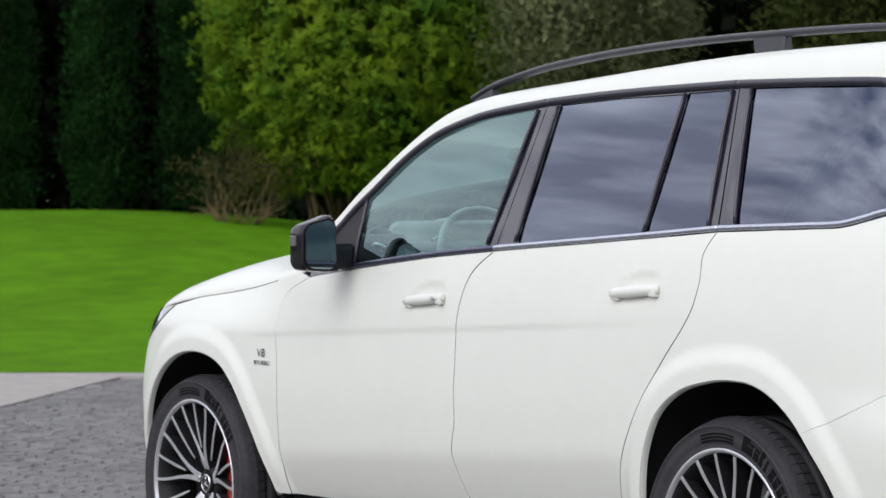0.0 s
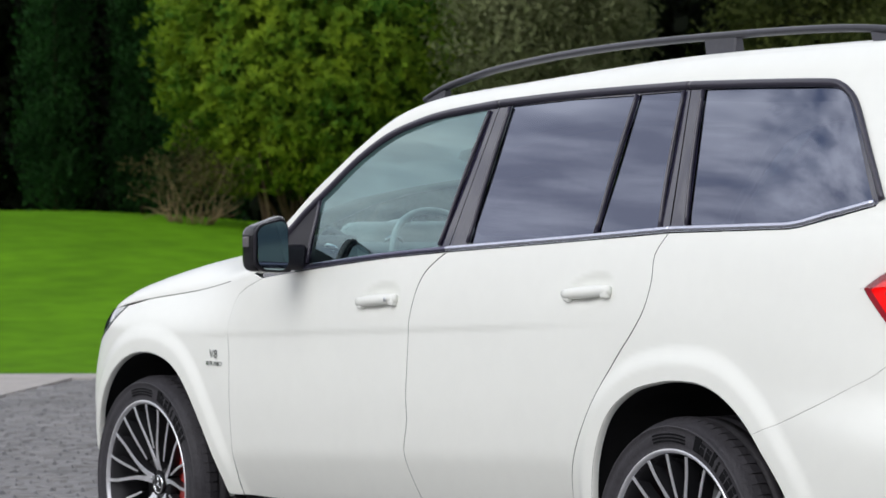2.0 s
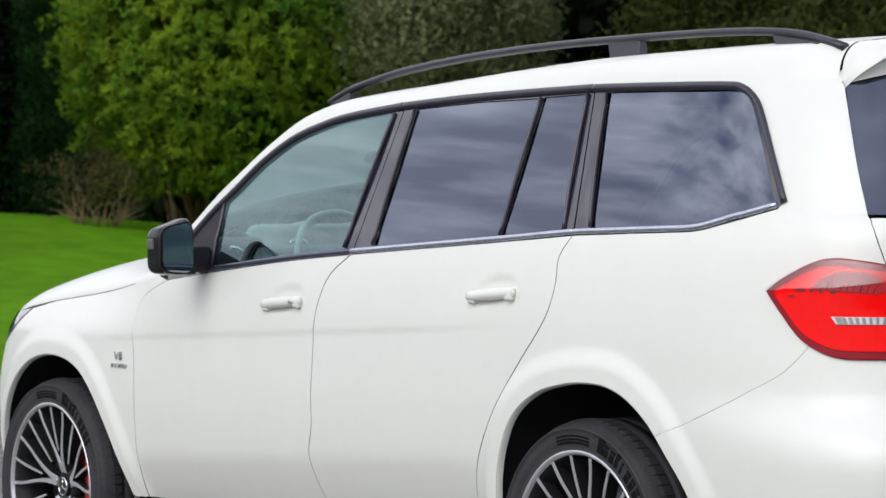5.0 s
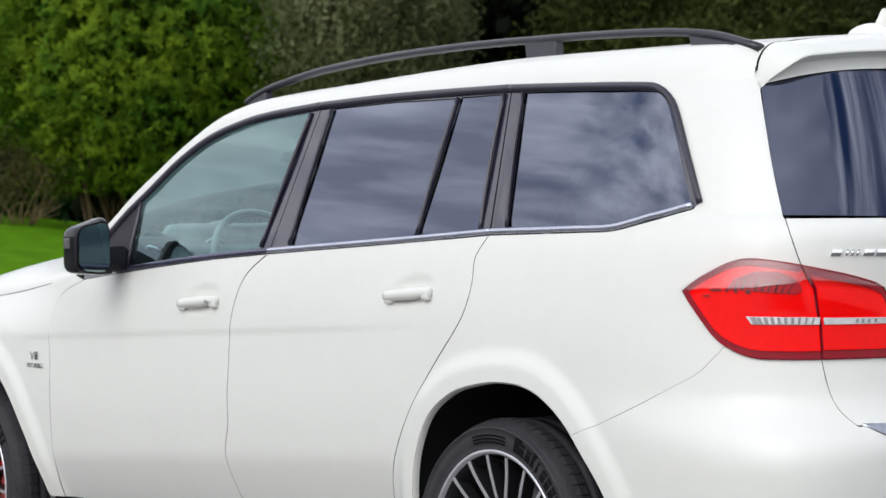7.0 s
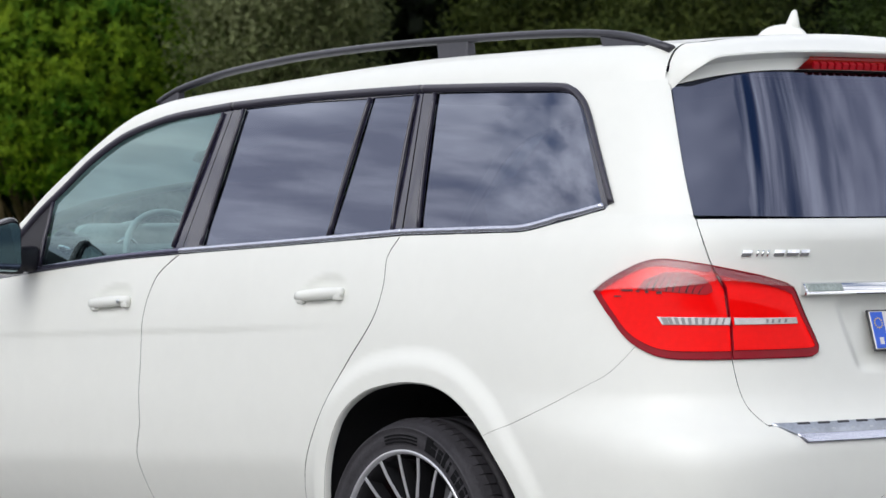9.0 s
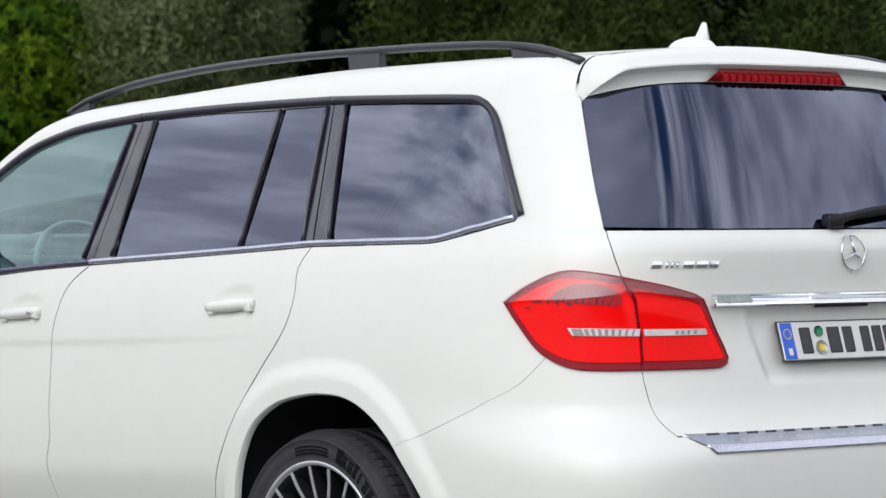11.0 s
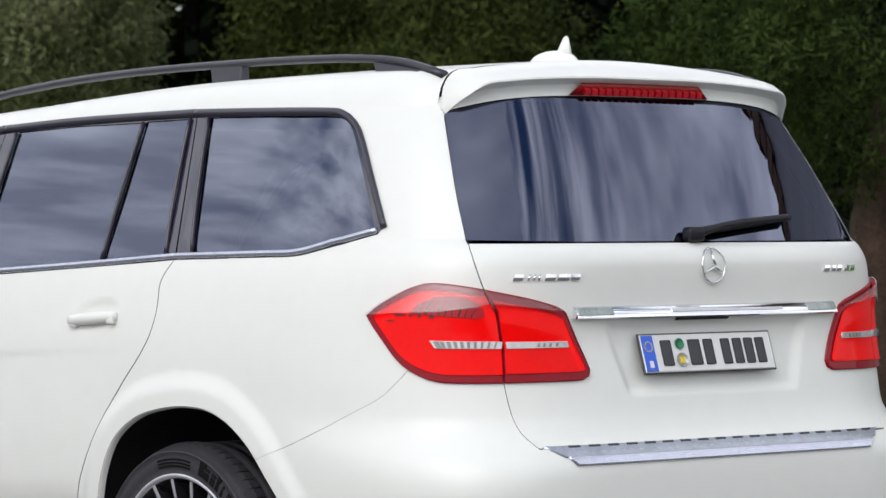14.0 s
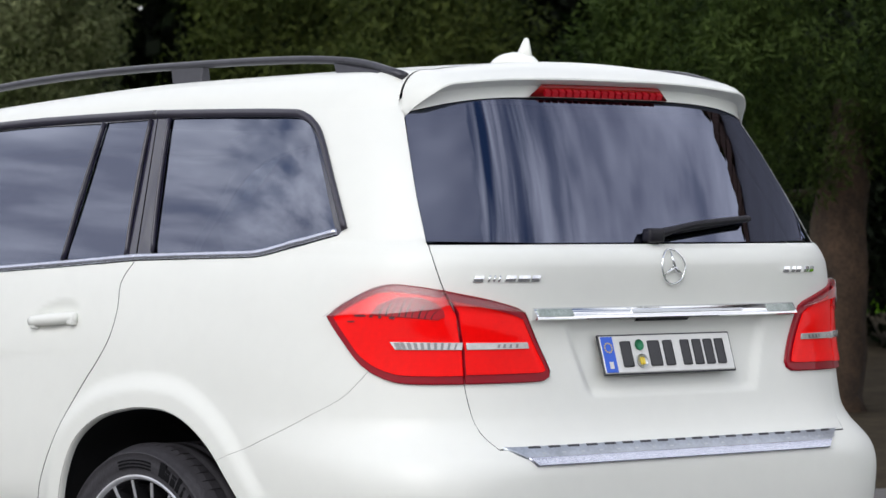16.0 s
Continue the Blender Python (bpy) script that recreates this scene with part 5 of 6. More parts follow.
# ---- wheels ----
def car_wheel(x, sgn, front):
    hub = tagged(new("wheel"), "black-silver many-spoked alloy wheel")
    hub.parent = car
    hub.matrix_local = pose(x, -0.834 * sgn, HUB_Z) @ Matrix.Diagonal((1.036, sgn, 1.036, 1))
    R = 0.367
    prof = [(0.268, 0.105), (0.272, 0.128), (0.281, 0.136), (0.283, 0.139), (0.287, 0.139), (0.289, 0.1365), (0.305, 0.1425), (0.326, 0.1445), (0.342, 0.1405), (0.344, 0.143), (0.348, 0.142), (0.349, 0.1365), (0.355, 0.128), (0.363, 0.112), (R, 0.090)]
    grooves = [(R, 0.060), (R - 0.007, 0.058), (R - 0.007, 0.048), (R, 0.046), (R, 0.008), (R - 0.007, 0.006)]
    out = [(r, -y) for r, y in prof] + [(r, -y) for r, y in grooves]
    v, f = lathe(out + [(r, -y) for r, y in out[::-1]], 96)
    v = [(px, py, max(pz, -HUB_Z / 1.036)) for px, py, pz in v]
    tyre = link("tyre", v, f, RUBBER, hub, "black low-profile tyre")
    # shoulder blocks
    verts, faces = [], []
    for k in range(72):
        a0, a1 = 2 * math.pi * k / 72, 2 * math.pi * (k + 0.86) / 72
        for s in (1,):
            base = len(verts)
            for a in (a0, a1):
                for r, y in ((0.3610, -0.1165), (0.3695, -0.090), (0.3695, -0.062)):
                    verts.append((r * math.cos(a), y, r * math.sin(a)))
                    verts.append(((r + 0.0 - 0.006) * math.cos(a), y, (r - 0.006) * math.sin(a)))
            b = base
            faces += [(b, b + 2, b + 8, b + 6), (b + 2, b + 4, b + 10, b + 8), (b, b + 1, b + 3, b + 2), (b + 2, b + 3, b + 5, b + 4), (b + 6, b + 8, b + 9, b + 7), (b + 8, b + 10, b + 11, b + 9)]
    verts = [(px, py, max(pz, -HUB_Z / 1.036)) for px, py, pz in verts]
    link("tread", verts, faces, RUBBER, tyre, "", smooth=False)
    # raised sidewall marks as plain bars and arcs
    def sidewall_bar(deg0, deg1, r0, r1):
        vs = []
        n = max(1, int((deg1 - deg0) / 4))
        for i in range(n + 1):
            a = radians(deg0 + (deg1 - deg0) * i / n)
            for r in (r0, r1):
                y = -0.1449 if r < 0.312 else -0.1458 if r < 0.33 else -0.1442
                vs += [(r * math.cos(a), y, r * math.sin(a)), (r * math.cos(a), y + 0.006, r * math.sin(a))]
        fs = []
        for i in range(n):
            b = 4 * i
            fs += [(b, b + 2, b + 6, b + 4), (b, b + 4, b + 5, b + 1), (b + 2, b + 3, b + 7, b + 6)]
        fs += [(0, 1, 3, 2), (4 * n, 4 * n + 2, 4 * n + 3, 4 * n + 1)]
        link("sidewall_bar", vs, fs, RUBBER_MARK, tyre, "", smooth=False)

    for c in (50, 230):
        for i, w in enumerate((4.6, 3.6, 3.8, 2.6, 1.5, 3.8, 3.6, 3.8, 2.6)):
            d = c + 22 - 4.9 * i
            tall = 0.342 if i in (0, 3) else 0.335
            sidewall_bar(d - w, d, 0.303, tall)
    for c in (92, 272):
        for r in (0.305, 0.314, 0.323):
            sidewall_bar(c - 13, c + 13, r, r + 0.005)
    # rim: barrel, lip, spokes
    v, f = lathe([(0.262, 0.10), (0.240, 0.05), (0.236, -0.02), (0.250, -0.10), (0.262, -0.126)], 72)
    rim = link("rim", v, f, RIM_DARK, hub, "dark alloy rim with machined spokes")
    v, f = lathe([(0.273, -0.125), (0.276, -0.137), (0.282, -0.1415), (0.287, -0.140), (0.288, -0.125)], 96)
    link("rim_lip", v, f, RIM_FACE, rim, "bright machined rim lip")
    v, f = lathe([(0.060, -0.045), (0.058, -0.072), (0.046, -0.078), (0.040, -0.074), (0.001, -0.074)], 40)
    link("hub_face", v, f, RIM_DARK, rim)
    v, f = lathe([(0.031, -0.074), (0.034, -0.086), (0.029, -0.088), (0.001, -0.087)], 32)
    cap = link("hub_cap", v, f, RIM_DARK, rim, "round dark hub cap")
    v, f = lathe([(0.029 + 0.0025 * math.cos(a), -0.088 + 0.0025 * math.sin(a)) for a in [math.pi * 2 * q / 6 for q in range(7)]], 32)
    link("cap_ring", v, f, CHROME, rim)
    for a in (90, 210, 330):
        link("cap_arm", *tube([(0, -0.0895, 0), (0.028 * math.cos(radians(a)), -0.0885, 0.028 * math.sin(radians(a)))], [0.0045, 0.0012], 4), CHROME, rim)
    for k in range(5):
        a = 2 * math.pi * k / 5 + radians(90 if front else 97)
        vb, fb = lathe([(0.007, -0.070), (0.007, -0.0865), (0.001, -0.0875)], 10)
        link("wheel_bolt", [(px + 0.056 * math.cos(a), py, pz + 0.056 * math.sin(a)) for px, py, pz in vb], fb, STEEL, rim)
    for k in range(20):
        arm, place_in = divmod(k, 4)
        long = place_in < 2
        turn_to = -1 if place_in % 2 else 1
        mid = radians(72 * arm + (90 if front else 97))
        a_end = mid + (turn_to * radians(18) if long else radians(0 if place_in == 2 else 36))
        r0, r1 = (0.048, 0.273) if long else (0.122 if place_in == 2 else 0.100, 0.273)
        vs, fs, mi = [], [], []
        n = 13
        for i in range(n):
            t = i / (n - 1)
            r = r0 + (r1 - r0) * t
            a = mid + (a_end - mid) * (0.30 + 0.70 * step01((t + 0.12) / 1.0)) if long else a_end + 0.012 * math.sin(t * math.pi)
            w = 0.0046 + 0.0052 * (1 - t) ** 3 if long else 0.0022 + 0.0020 * min(1, 4 * t)
            y = -0.084 - 0.052 * ((r - 0.048) / 0.225) ** 0.8
            for dy, ww in ((0.0, w), (0.003, w * 1.2), (0.040, w * 1.7)):
                for s in (-1, 1):
                    vs.append((r * math.cos(a) - s * ww * math.sin(a), y + dy, r * math.sin(a) + s * ww * math.cos(a)))
        for i in range(n - 1):
            b = i * 6
            for q0, q1, mat in ((0, 1, 0), (2, 0, 0), (1, 3, 0), (4, 2, 1), (3, 5, 1)):
                fs.append((b + q0, b + q0 + 6, b + q1 + 6, b + q1))
                mi.append(mat)
        link("spoke", vs, fs, [RIM_FACE, RIM_DARK], rim, "", smooth=False, mats=mi)
    v, f = lathe([(0.060, -0.020), (0.195, -0.020), (0.197, -0.016), (0.197, 0.012), (0.06, 0.012)], 64)
    link("brake_disc", v, f, DISC, hub, "grey steel brake disc")
    a0 = 0 if front else 180
    vs, fs = [], []
    for i in range(13):
        a = radians(a0 - 34 + 68 * i / 12)
        for r, y in ((0.125, -0.015), (0.128, -0.072), (0.160, -0.082), (0.205, -0.092), (0.226, -0.078), (0.228, 0.0)):
            vs.append((r * math.cos(a), y, r * math.sin(a)))
    for i in range(12):
        for m in range(5):
            b = i * 6 + m
            fs.append((b, b + 1, b + 7, b + 6))
    fs += [tuple(range(6)), tuple(72 + m for m in range(5, -1, -1))]
    link("brake_caliper", vs, fs, CALIPER, hub, "red brake caliper")
    return hub


for x, front in ((WHEEL_F, True), (WHEEL_R, False)):
    for sgn in (1, -1):
        car_wheel(x, sgn, front)


# ---- ground ----
VIEW = Vector((10.55, -6.55))


def bearing(x, y):
    return math.degrees(math.atan2(VIEW.x - x, y - VIEW.y))


LAWN_EDGE = [(-70.0, -62.0), (-14.77, 5.06), (-14.02, 5.98), (-12.4, 7.2), (-9.0, 7.4), (-4.0, 7.2), (8.0, 7.2), (20.0, 8.0), (80.0, 12.0)]


def lawn_depth(x, y):
    """How far a place lies inside the lawn; below zero on the paving."""
    best, sign = 1e9, 1
    for (ax, ay), (bx, by) in zip(LAWN_EDGE, LAWN_EDGE[1:]):
        dx, dy = bx - ax, by - ay
        t = min(1, max(0, ((x - ax) * dx + (y - ay) * dy) / (dx * dx + dy * dy)))
        d = math.hypot(x - ax - t * dx, y - ay - t * dy)
        if d < best:
            best, sign = d, 1 if dx * (y - ay) - dy * (x - ax) > 0 else -1
    return best * sign


def lawn_height(x, y):
    d = lawn_depth(x, y)
    if d <= 0:
        return 0.0
    a = bearing(x, y)
    top = 0.15 + 1.25 * step01((a - 50) / 14)
    return top * step01(d / 17.0) + 0.03 * min(1, d) * (noise.noise((x * 0.25, y * 0.25, 0)) + 0.4 * noise.noise((x, y, 3)))


def grid_axis(fine0, fine1, step_f, far):
    vals = [fine0 + step_f * i for i in range(int((fine1 - fine0) / step_f) + 1)]
    a, b, s = vals[0], vals[-1], step_f
    while a > -far:
        s *= 1.5
        a -= s
        vals.insert(0, a)
    s = step_f
    while b < far:
        s *= 1.5
        b += s
        vals.append(b)
    return vals


gx, gy = grid_axis(-44.0, 6.0, 0.8, 1800), grid_axis(-2.0, 36.0, 0.8, 1800)
verts = [(x, y, lawn_height(x, y) - 0.03) for x in gx for y in gy]
n = len(gy)
faces = [(i * n + j, (i + 1) * n + j, (i + 1) * n + j + 1, i * n + j + 1) for i in range(len(gx) - 1) for j in range(n - 1)]
ground = tagged(link("ground", verts, faces, LAWN), "mown bright green lawn rising to a low crest", "lawn", kind="structure")
# paving sheet lies over it where the car stands
pave = [(-70.0, -62.0), (-14.77, 5.06), (-14.02, 5.98), (-12.4, 7.2), (-9.0, 7.4), (-4.0, 7.2), (8.0, 7.2), (20.0, 8.0), (80.0, 12.0), (80.0, -62.0)]
paving = tagged(link("paving", [(x, y, 0.0) for x, y in pave] + [(x, y, -0.10) for x, y in pave],
                     [tuple(range(len(pave) - 1, -1, -1))] + [(i, (i + 1) % 10, 10 + (i + 1) % 10, 10 + i) for i in range(10)], PAVED, smooth=False),
                "grey stone paving under the car", "paving", kind="structure")
slab = [(-14.90, 4.90), (-14.02, 5.98), (-13.55, 6.40), (-13.10, 6.10), (-13.56, 5.54), (-10.38, 3.05), (-7.35, 0.78), (-9.6, -1.7)]
tagged(link("kerb", [(x, y, 0.022) for x, y in slab] + [(x, y, -0.05) for x, y in slab], [tuple(range(8))[::-1]] + [(i, (i + 1) % 8, 8 + (i + 1) % 8, 8 + i) for i in range(8)], KERB, smooth=False),
       "pale concrete apron between paving and lawn", "apron", kind="structure")


# uneven grass along the edge of the apron and the paving
rng = random.Random(41)
verts, faces = [], []
while len(faces) < 6000:
    (ax, ay), (bx, by) = rng.choice([((-24.2, -6.4), LAWN_EDGE[1]), (LAWN_EDGE[1], LAWN_EDGE[2]), (LAWN_EDGE[2], LAWN_EDGE[3])])
    t = rng.random()
    x, y = ax + (bx - ax) * t + rng.uniform(-0.3, 0.3), ay + (by - ay) * t + rng.uniform(-0.3, 0.3)
    d = lawn_depth(x, y)
    if d < 0.05 * noise.noise((x * 2, y * 2, 7)) or d > 0.16:
        continue
    z = lawn_height(x, y) - 0.034
    tall = rng.uniform(0.030, 0.068)
    for k in range(3):
        t, w = rng.uniform(0, 6.28), rng.uniform(0.012, 0.026)
        dx, dy = math.cos(t), math.sin(t)
        px, py = x + rng.uniform(-0.05, 0.05), y + rng.uniform(-0.05, 0.05)
        b = len(verts)
        verts += [(px - w * dy, py + w * dx, z), (px + w * dy, py - w * dx, z), (px + 0.6 * tall * dx, py + 0.6 * tall * dy, z + tall)]
        faces.append((b, b + 1, b + 2))
tagged(link("grass", verts, faces, GRASS, smooth=False), "short green grass blades along the edge of the lawn", "grass", kind="stuff")

# dark soil under the trees to the rear; its near strip paints grass in shade
verts, faces = [], []
for i in range(26):
    for j in range(17):
        a, r = 29.0 + i * 0.9, 17.2 + (j / 16) ** 1.5 * 34.0
        x, y = VIEW.x - r * math.sin(radians(a)), VIEW.y + r * math.cos(radians(a))
        verts.append((x, y, lawn_height(x, y) + (0.03 if 0 < i < 25 and 0 < j < 16 else -0.05)))
faces = [(i * 17 + j, i * 17 + j + 1, (i + 1) * 17 + j + 1, (i + 1) * 17 + j) for i in range(25) for j in range(16)]
tagged(link("dark_tree_bed", verts, faces, SOIL_SHADE), "dark soil under the olive trees, its near strip for shaded grass", "soil", kind="structure")


# ---- planting ----
def leaf_cloud(rng, centres, radii, count, size, droop=0.3, narrow=0.45, middle=None):
    """Leaves scattered in clumps; each leaf is a folded diamond."""
    k = rng.integers(0, len(centres), count)
    d = rng.normal(size=(count, 3))
    d /= np.linalg.norm(d, axis=1)[:, None]
    r = rng.random(count) ** 0.45
    p = centres[k] + d * r[:, None] * radii[k]
    a = d + rng.normal(size=(count, 3)) * 0.7
    a[:, 2] -= droop
    a /= np.linalg.norm(a, axis=1)[:, None]
    b = np.cross(a, rng.normal(size=(count, 3)))
    b /= np.linalg.norm(b, axis=1)[:, None] + 1e-9
    s = size * rng.uniform(0.6, 1.4, count)[:, None]
    quad = np.stack([p, p + a * s * 0.5 + b * s * narrow * 0.5, p + a * s, p + a * s * 0.5 - b * s * narrow * 0.5], 1)
    out = d * 0.7 + rng.normal(size=(count, 3)) * 0.16 + np.array([0, 0, 0.25])
    if middle is not None:
        m = p - np.array(middle)
        out += 0.8 * m / (np.linalg.norm(m, axis=1)[:, None] + 1e-6)
    out /= np.linalg.norm(out, axis=1)[:, None]
    return quad.reshape(-1, 3), np.repeat(out, 4, 0)


def leaf_mesh(name, cloud_of, mat, parent, label=""):
    pts, normals = cloud_of
    me = bpy.data.meshes.new(name)
    n = len(pts) // 4
    me.vertices.add(4 * n)
    me.vertices.foreach_set("co", pts.astype(np.float32).ravel())
    me.loops.add(4 * n)
    me.loops.foreach_set("vertex_index", np.arange(4 * n, dtype=np.int32))
    me.polygons.add(n)
    me.polygons.foreach_set("loop_start", np.arange(0, 4 * n, 4, dtype=np.int32))
    me.materials.append(mat)
    me.update(calc_edges=True)
    me.polygons.foreach_set("use_smooth", [True] * n)
    me.normals_split_custom_set_from_vertices(normals.tolist())
    ob = new(name, me)
    ob.parent = parent
    return tagged(ob, label) if label else ob


def place(angle, dist):
    return VIEW.x - dist * math.sin(radians(angle)), VIEW.y + dist * math.cos(radians(angle))


def limb(rng, start, direction, length, r0, r1, bends=6, wander=0.25):
    pts, p, d = [], Vector(start), Vector(direction).normalized()
    for i in range(bends + 1):
        pts.append(tuple(p))
        d = (d + Vector(rng.normal(size=3) * wander)).normalized()
        p = p + d * (length / bends)
    return pts, [r0 + (r1 - r0) * i / bends for i in range(bends + 1)]


def tree(name, label, category, angle, dist, trunk_h, trunk_r, crown_c, crown_r, clumps, clump_r, leaves, leaf, mat, seed, group="", lean=0.15, limbs=7, trunk=True, hollow=0.5, narrow=0.45, droop=0.3):
    rng = np.random.default_rng(seed)
    x, y = place(angle, dist)
    z = lawn_height(x, y) - 0.05
    root = tagged(new(name), label, category, group)
    root.matrix_world = pose(x, y, z)
    verts, faces = [], []
    tops = []
    if trunk:
        pts, rad = limb(rng, (0, 0, -0.1), (lean, lean * 0.5, 1), trunk_h, trunk_r, trunk_r * 0.6, 8, 0.10)
        rad[0] *= 1.5
        verts, faces = tube(pts, rad, 12)
        tops = [pts[-1], pts[-2], pts[-3]]
        for i in range(limbs):
            a = 2 * math.pi * i / limbs + rng.random()
            s = tops[i % 3]
            lp, lr = limb(rng, s, (math.cos(a), math.sin(a), 0.8), crown_r[0] * 0.9, trunk_r * 0.45, trunk_r * 0.08, 7, 0.22)
            v2, f2 = tube(lp, lr, 7)
            o = len(verts)
            verts += v2
            faces += [tuple(q + o for q in fc) for fc in f2]
        link("trunk", verts, faces, BARK, root, "gnarled brown trunk and limbs")
    d = rng.normal(size=(clumps, 3))
    d /= np.linalg.norm(d, axis=1)[:, None]
    r = hollow + (1 - hollow) * rng.random(clumps) ** 0.6
    cen = np.array(crown_c) + d * r[:, None] * np.array(crown_r) * (0.82 + 0.36 * rng.random((clumps, 1)))
    cen = cen[cen[:, 2] > 0.15]
    rad = clump_r * rng.uniform(0.6, 1.35, (len(cen), 1))
    leaf_mesh("crown", leaf_cloud(rng, cen, rad, leaves, leaf, droop, narrow, crown_c), mat, root)
    return root


def cypress(angle, dist, height, radius, seed, mat=None, leaves=42000):
    rng = np.random.default_rng(seed)
    x, y = place(angle, dist)
    root = tagged(new("cypress"), "tall dense dark green cypress behind the lawn", "tree", "row of cypresses")
    root.matrix_world = pose(x, y, lawn_height(x, y) - 0.05)
    v, f = tube([(0, 0, 0), (0.02, 0, height * 0.5), (0, 0.02, height * 0.9)], [0.045, 0.04, 0.02], 8)
    link("trunk", v, f, BARK, root, "thin dark trunk")
    m = 700
    h = rng.random(m)
    prof = radius * np.minimum(1, (h + 0.09) / 0.12) * np.sqrt(np.clip(1 - h, 0, 1)) * 1.15
    a = rng.random(m) * 2 * np.pi
    k = 0.15 + 0.9 * rng.random(m) ** 0.6
    cen = np.stack([np.cos(a) * prof * k, np.sin(a) * prof * k, 0.10 + h * (height - 0.2)], 1)
    rad = 0.20 * rng.uniform(0.6, 1.4, (m, 1)) * np.array([1, 1, 1.8])
    leaf_mesh("crown", leaf_cloud(rng, cen, rad, leaves, 0.075, -0.9, 0.35, (0, 0, height * 0.4)), mat or LEAF_CYPRESS, root)
    return root


def shrub(angle, dist):
    rng = np.random.default_rng(5)
    x, y = place(angle, dist)
    root = tagged(new("shrub"), "low half-bare shrub with dry pale twigs", "shrub")
    root.matrix_world = pose(x, y, lawn_height(x, y) - 0.05)
    verts, faces = [], []
    for i in range(34):
        a = rng.random() * 2 * math.pi
        lp, lr = limb(rng, (0.25 * math.cos(a), 0.25 * math.sin(a), 0), (0.5 * math.cos(a), 0.5 * math.sin(a), 1.0), 0.45 + 0.45 * rng.random(), 0.011, 0.003, 6, 0.25)
        v2, f2 = tube(lp, lr, 5)
        o = len(verts)
        verts += v2
        faces += [tuple(q + o for q in fc) for fc in f2]
    link("branchwork", verts, faces, TWIG, root, "dry pale twigs")
    cen = rng.normal(size=(60, 3)) * np.array([0.28, 0.28, 0.18]) + np.array([0, 0, 0.62])
    leaf_mesh("crown", leaf_cloud(rng, cen, np.full((60, 1), 0.13), 2600, 0.05), LEAF_DRY, root)


def broadleaf_bush(angle, dist):
    """Many stems from the ground and a crown of leaf rosettes."""
    rng = np.random.default_rng(3)
    x, y = place(angle, dist)
    root = tagged(new("broadleaf_bush"), "large rounded yellow-green broadleaf bush on the lawn", "bush")
    root.matrix_world = pose(x, y, lawn_height(x, y) - 0.05)
    for i in range(16):
        a = 2 * math.pi * i / 16 + 0.3 * rng.random()
        r = 0.25 + 0.75 * rng.random()
        lp, lr = limb(rng, (r * math.cos(a), r * math.sin(a), -0.05), (0.30 * math.cos(a), 0.30 * math.sin(a), 1.0), 1.3 + 0.7 * rng.random(), 0.030 + 0.02 * rng.random(), 0.012, 7, 0.14)
        link("stem", *tube(lp, lr, 7), STEM, root, "bare brown stem" if i == 0 else "")
    m = 7000
    d = rng.normal(size=(m, 3))
    d /= np.linalg.norm(d, axis=1)[:, None]
    lump = np.array([0.90 + 0.17 * noise.noise((3.0 * q[0], 3.0 * q[1], 3.6 * q[2])) + 0.12 * noise.noise((8 * q[0], 8 * q[1], 8 * q[2])) for q in d])
    depth = 0.80 + 0.28 * rng.random(m) ** 0.5
    cen = np.array((0, 0, 2.55)) + d * (lump * depth)[:, None] * np.array((2.05, 2.05, 2.55))
    keep = cen[:, 2] > 0.50 + 0.25 * rng.random(m)
    cen, d = cen[keep], d[keep]
    m = len(cen)
    # a rosette of leaves at each shoot's end
    per = 13
    k = np.repeat(np.arange(m), per)
    way = d[k] * 0.55 + rng.normal(size=(m * per, 3)) * 0.75 + np.array([0, 0, 0.12])
    way /= np.linalg.norm(way, axis=1)[:, None]
    across_leaf = np.cross(way, d[k] + 0.3 * rng.normal(size=(m * per, 3)))
    across_leaf /= np.linalg.norm(across_leaf, axis=1)[:, None] + 1e-9
    size = 0.092 * rng.uniform(0.6, 1.35, m * per)[:, None]
    p = cen[k] + rng.normal(size=(m * per, 3)) * 0.022
    quad = np.stack([p, p + way * size * 0.55 + across_leaf * size * 0.19, p + way * size, p + way * size * 0.55 - across_leaf * size * 0.19], 1)
    face = d[k] * 0.7 + rng.normal(size=(m * per, 3)) * 0.30 + np.array([0, 0, 0.30])
    face /= np.linalg.norm(face, axis=1)[:, None]
    leaf_mesh("crown", (quad.reshape(-1, 3), np.repeat(face, 4, 0)), LEAF_BUSH, root)
    # inner leaves, their shade put into a darker green
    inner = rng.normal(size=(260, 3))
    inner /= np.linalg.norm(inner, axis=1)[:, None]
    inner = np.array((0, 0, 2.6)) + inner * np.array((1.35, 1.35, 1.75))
    leaf_mesh("inner_foliage", leaf_cloud(rng, inner, np.full((260, 1), 0.42), 26000, 0.10), LEAF_SHADED, root, "inner leaves with shade put into their green")


for i, (ang, dist, h, r) in enumerate([(66.6, 54, 9.0, 0.60), (65.3, 54, 9.5, 0.45), (63.62, 46, 9.5, 0.42), (62.16, 46, 9.0, 0.36), (61.2, 48, 9.5, 0.6)]):
    cypress(ang, dist, h, r, 20 + i)
broadleaf_bush(59.3, 43.5)
shrub(61.35, 42.2)
OLIVE = "dull green olive tree with thin leaves"
tree("olive_tree", "silvery grey-green olive tree behind the car", "tree", 55.35, 40, 2.0, 0.18, (0, 0, 2.9), (1.15, 1.15, 1.9), 190, 0.36, 46000, 0.085, LEAF_OLIVE, 8, "olive trees", narrow=0.28)
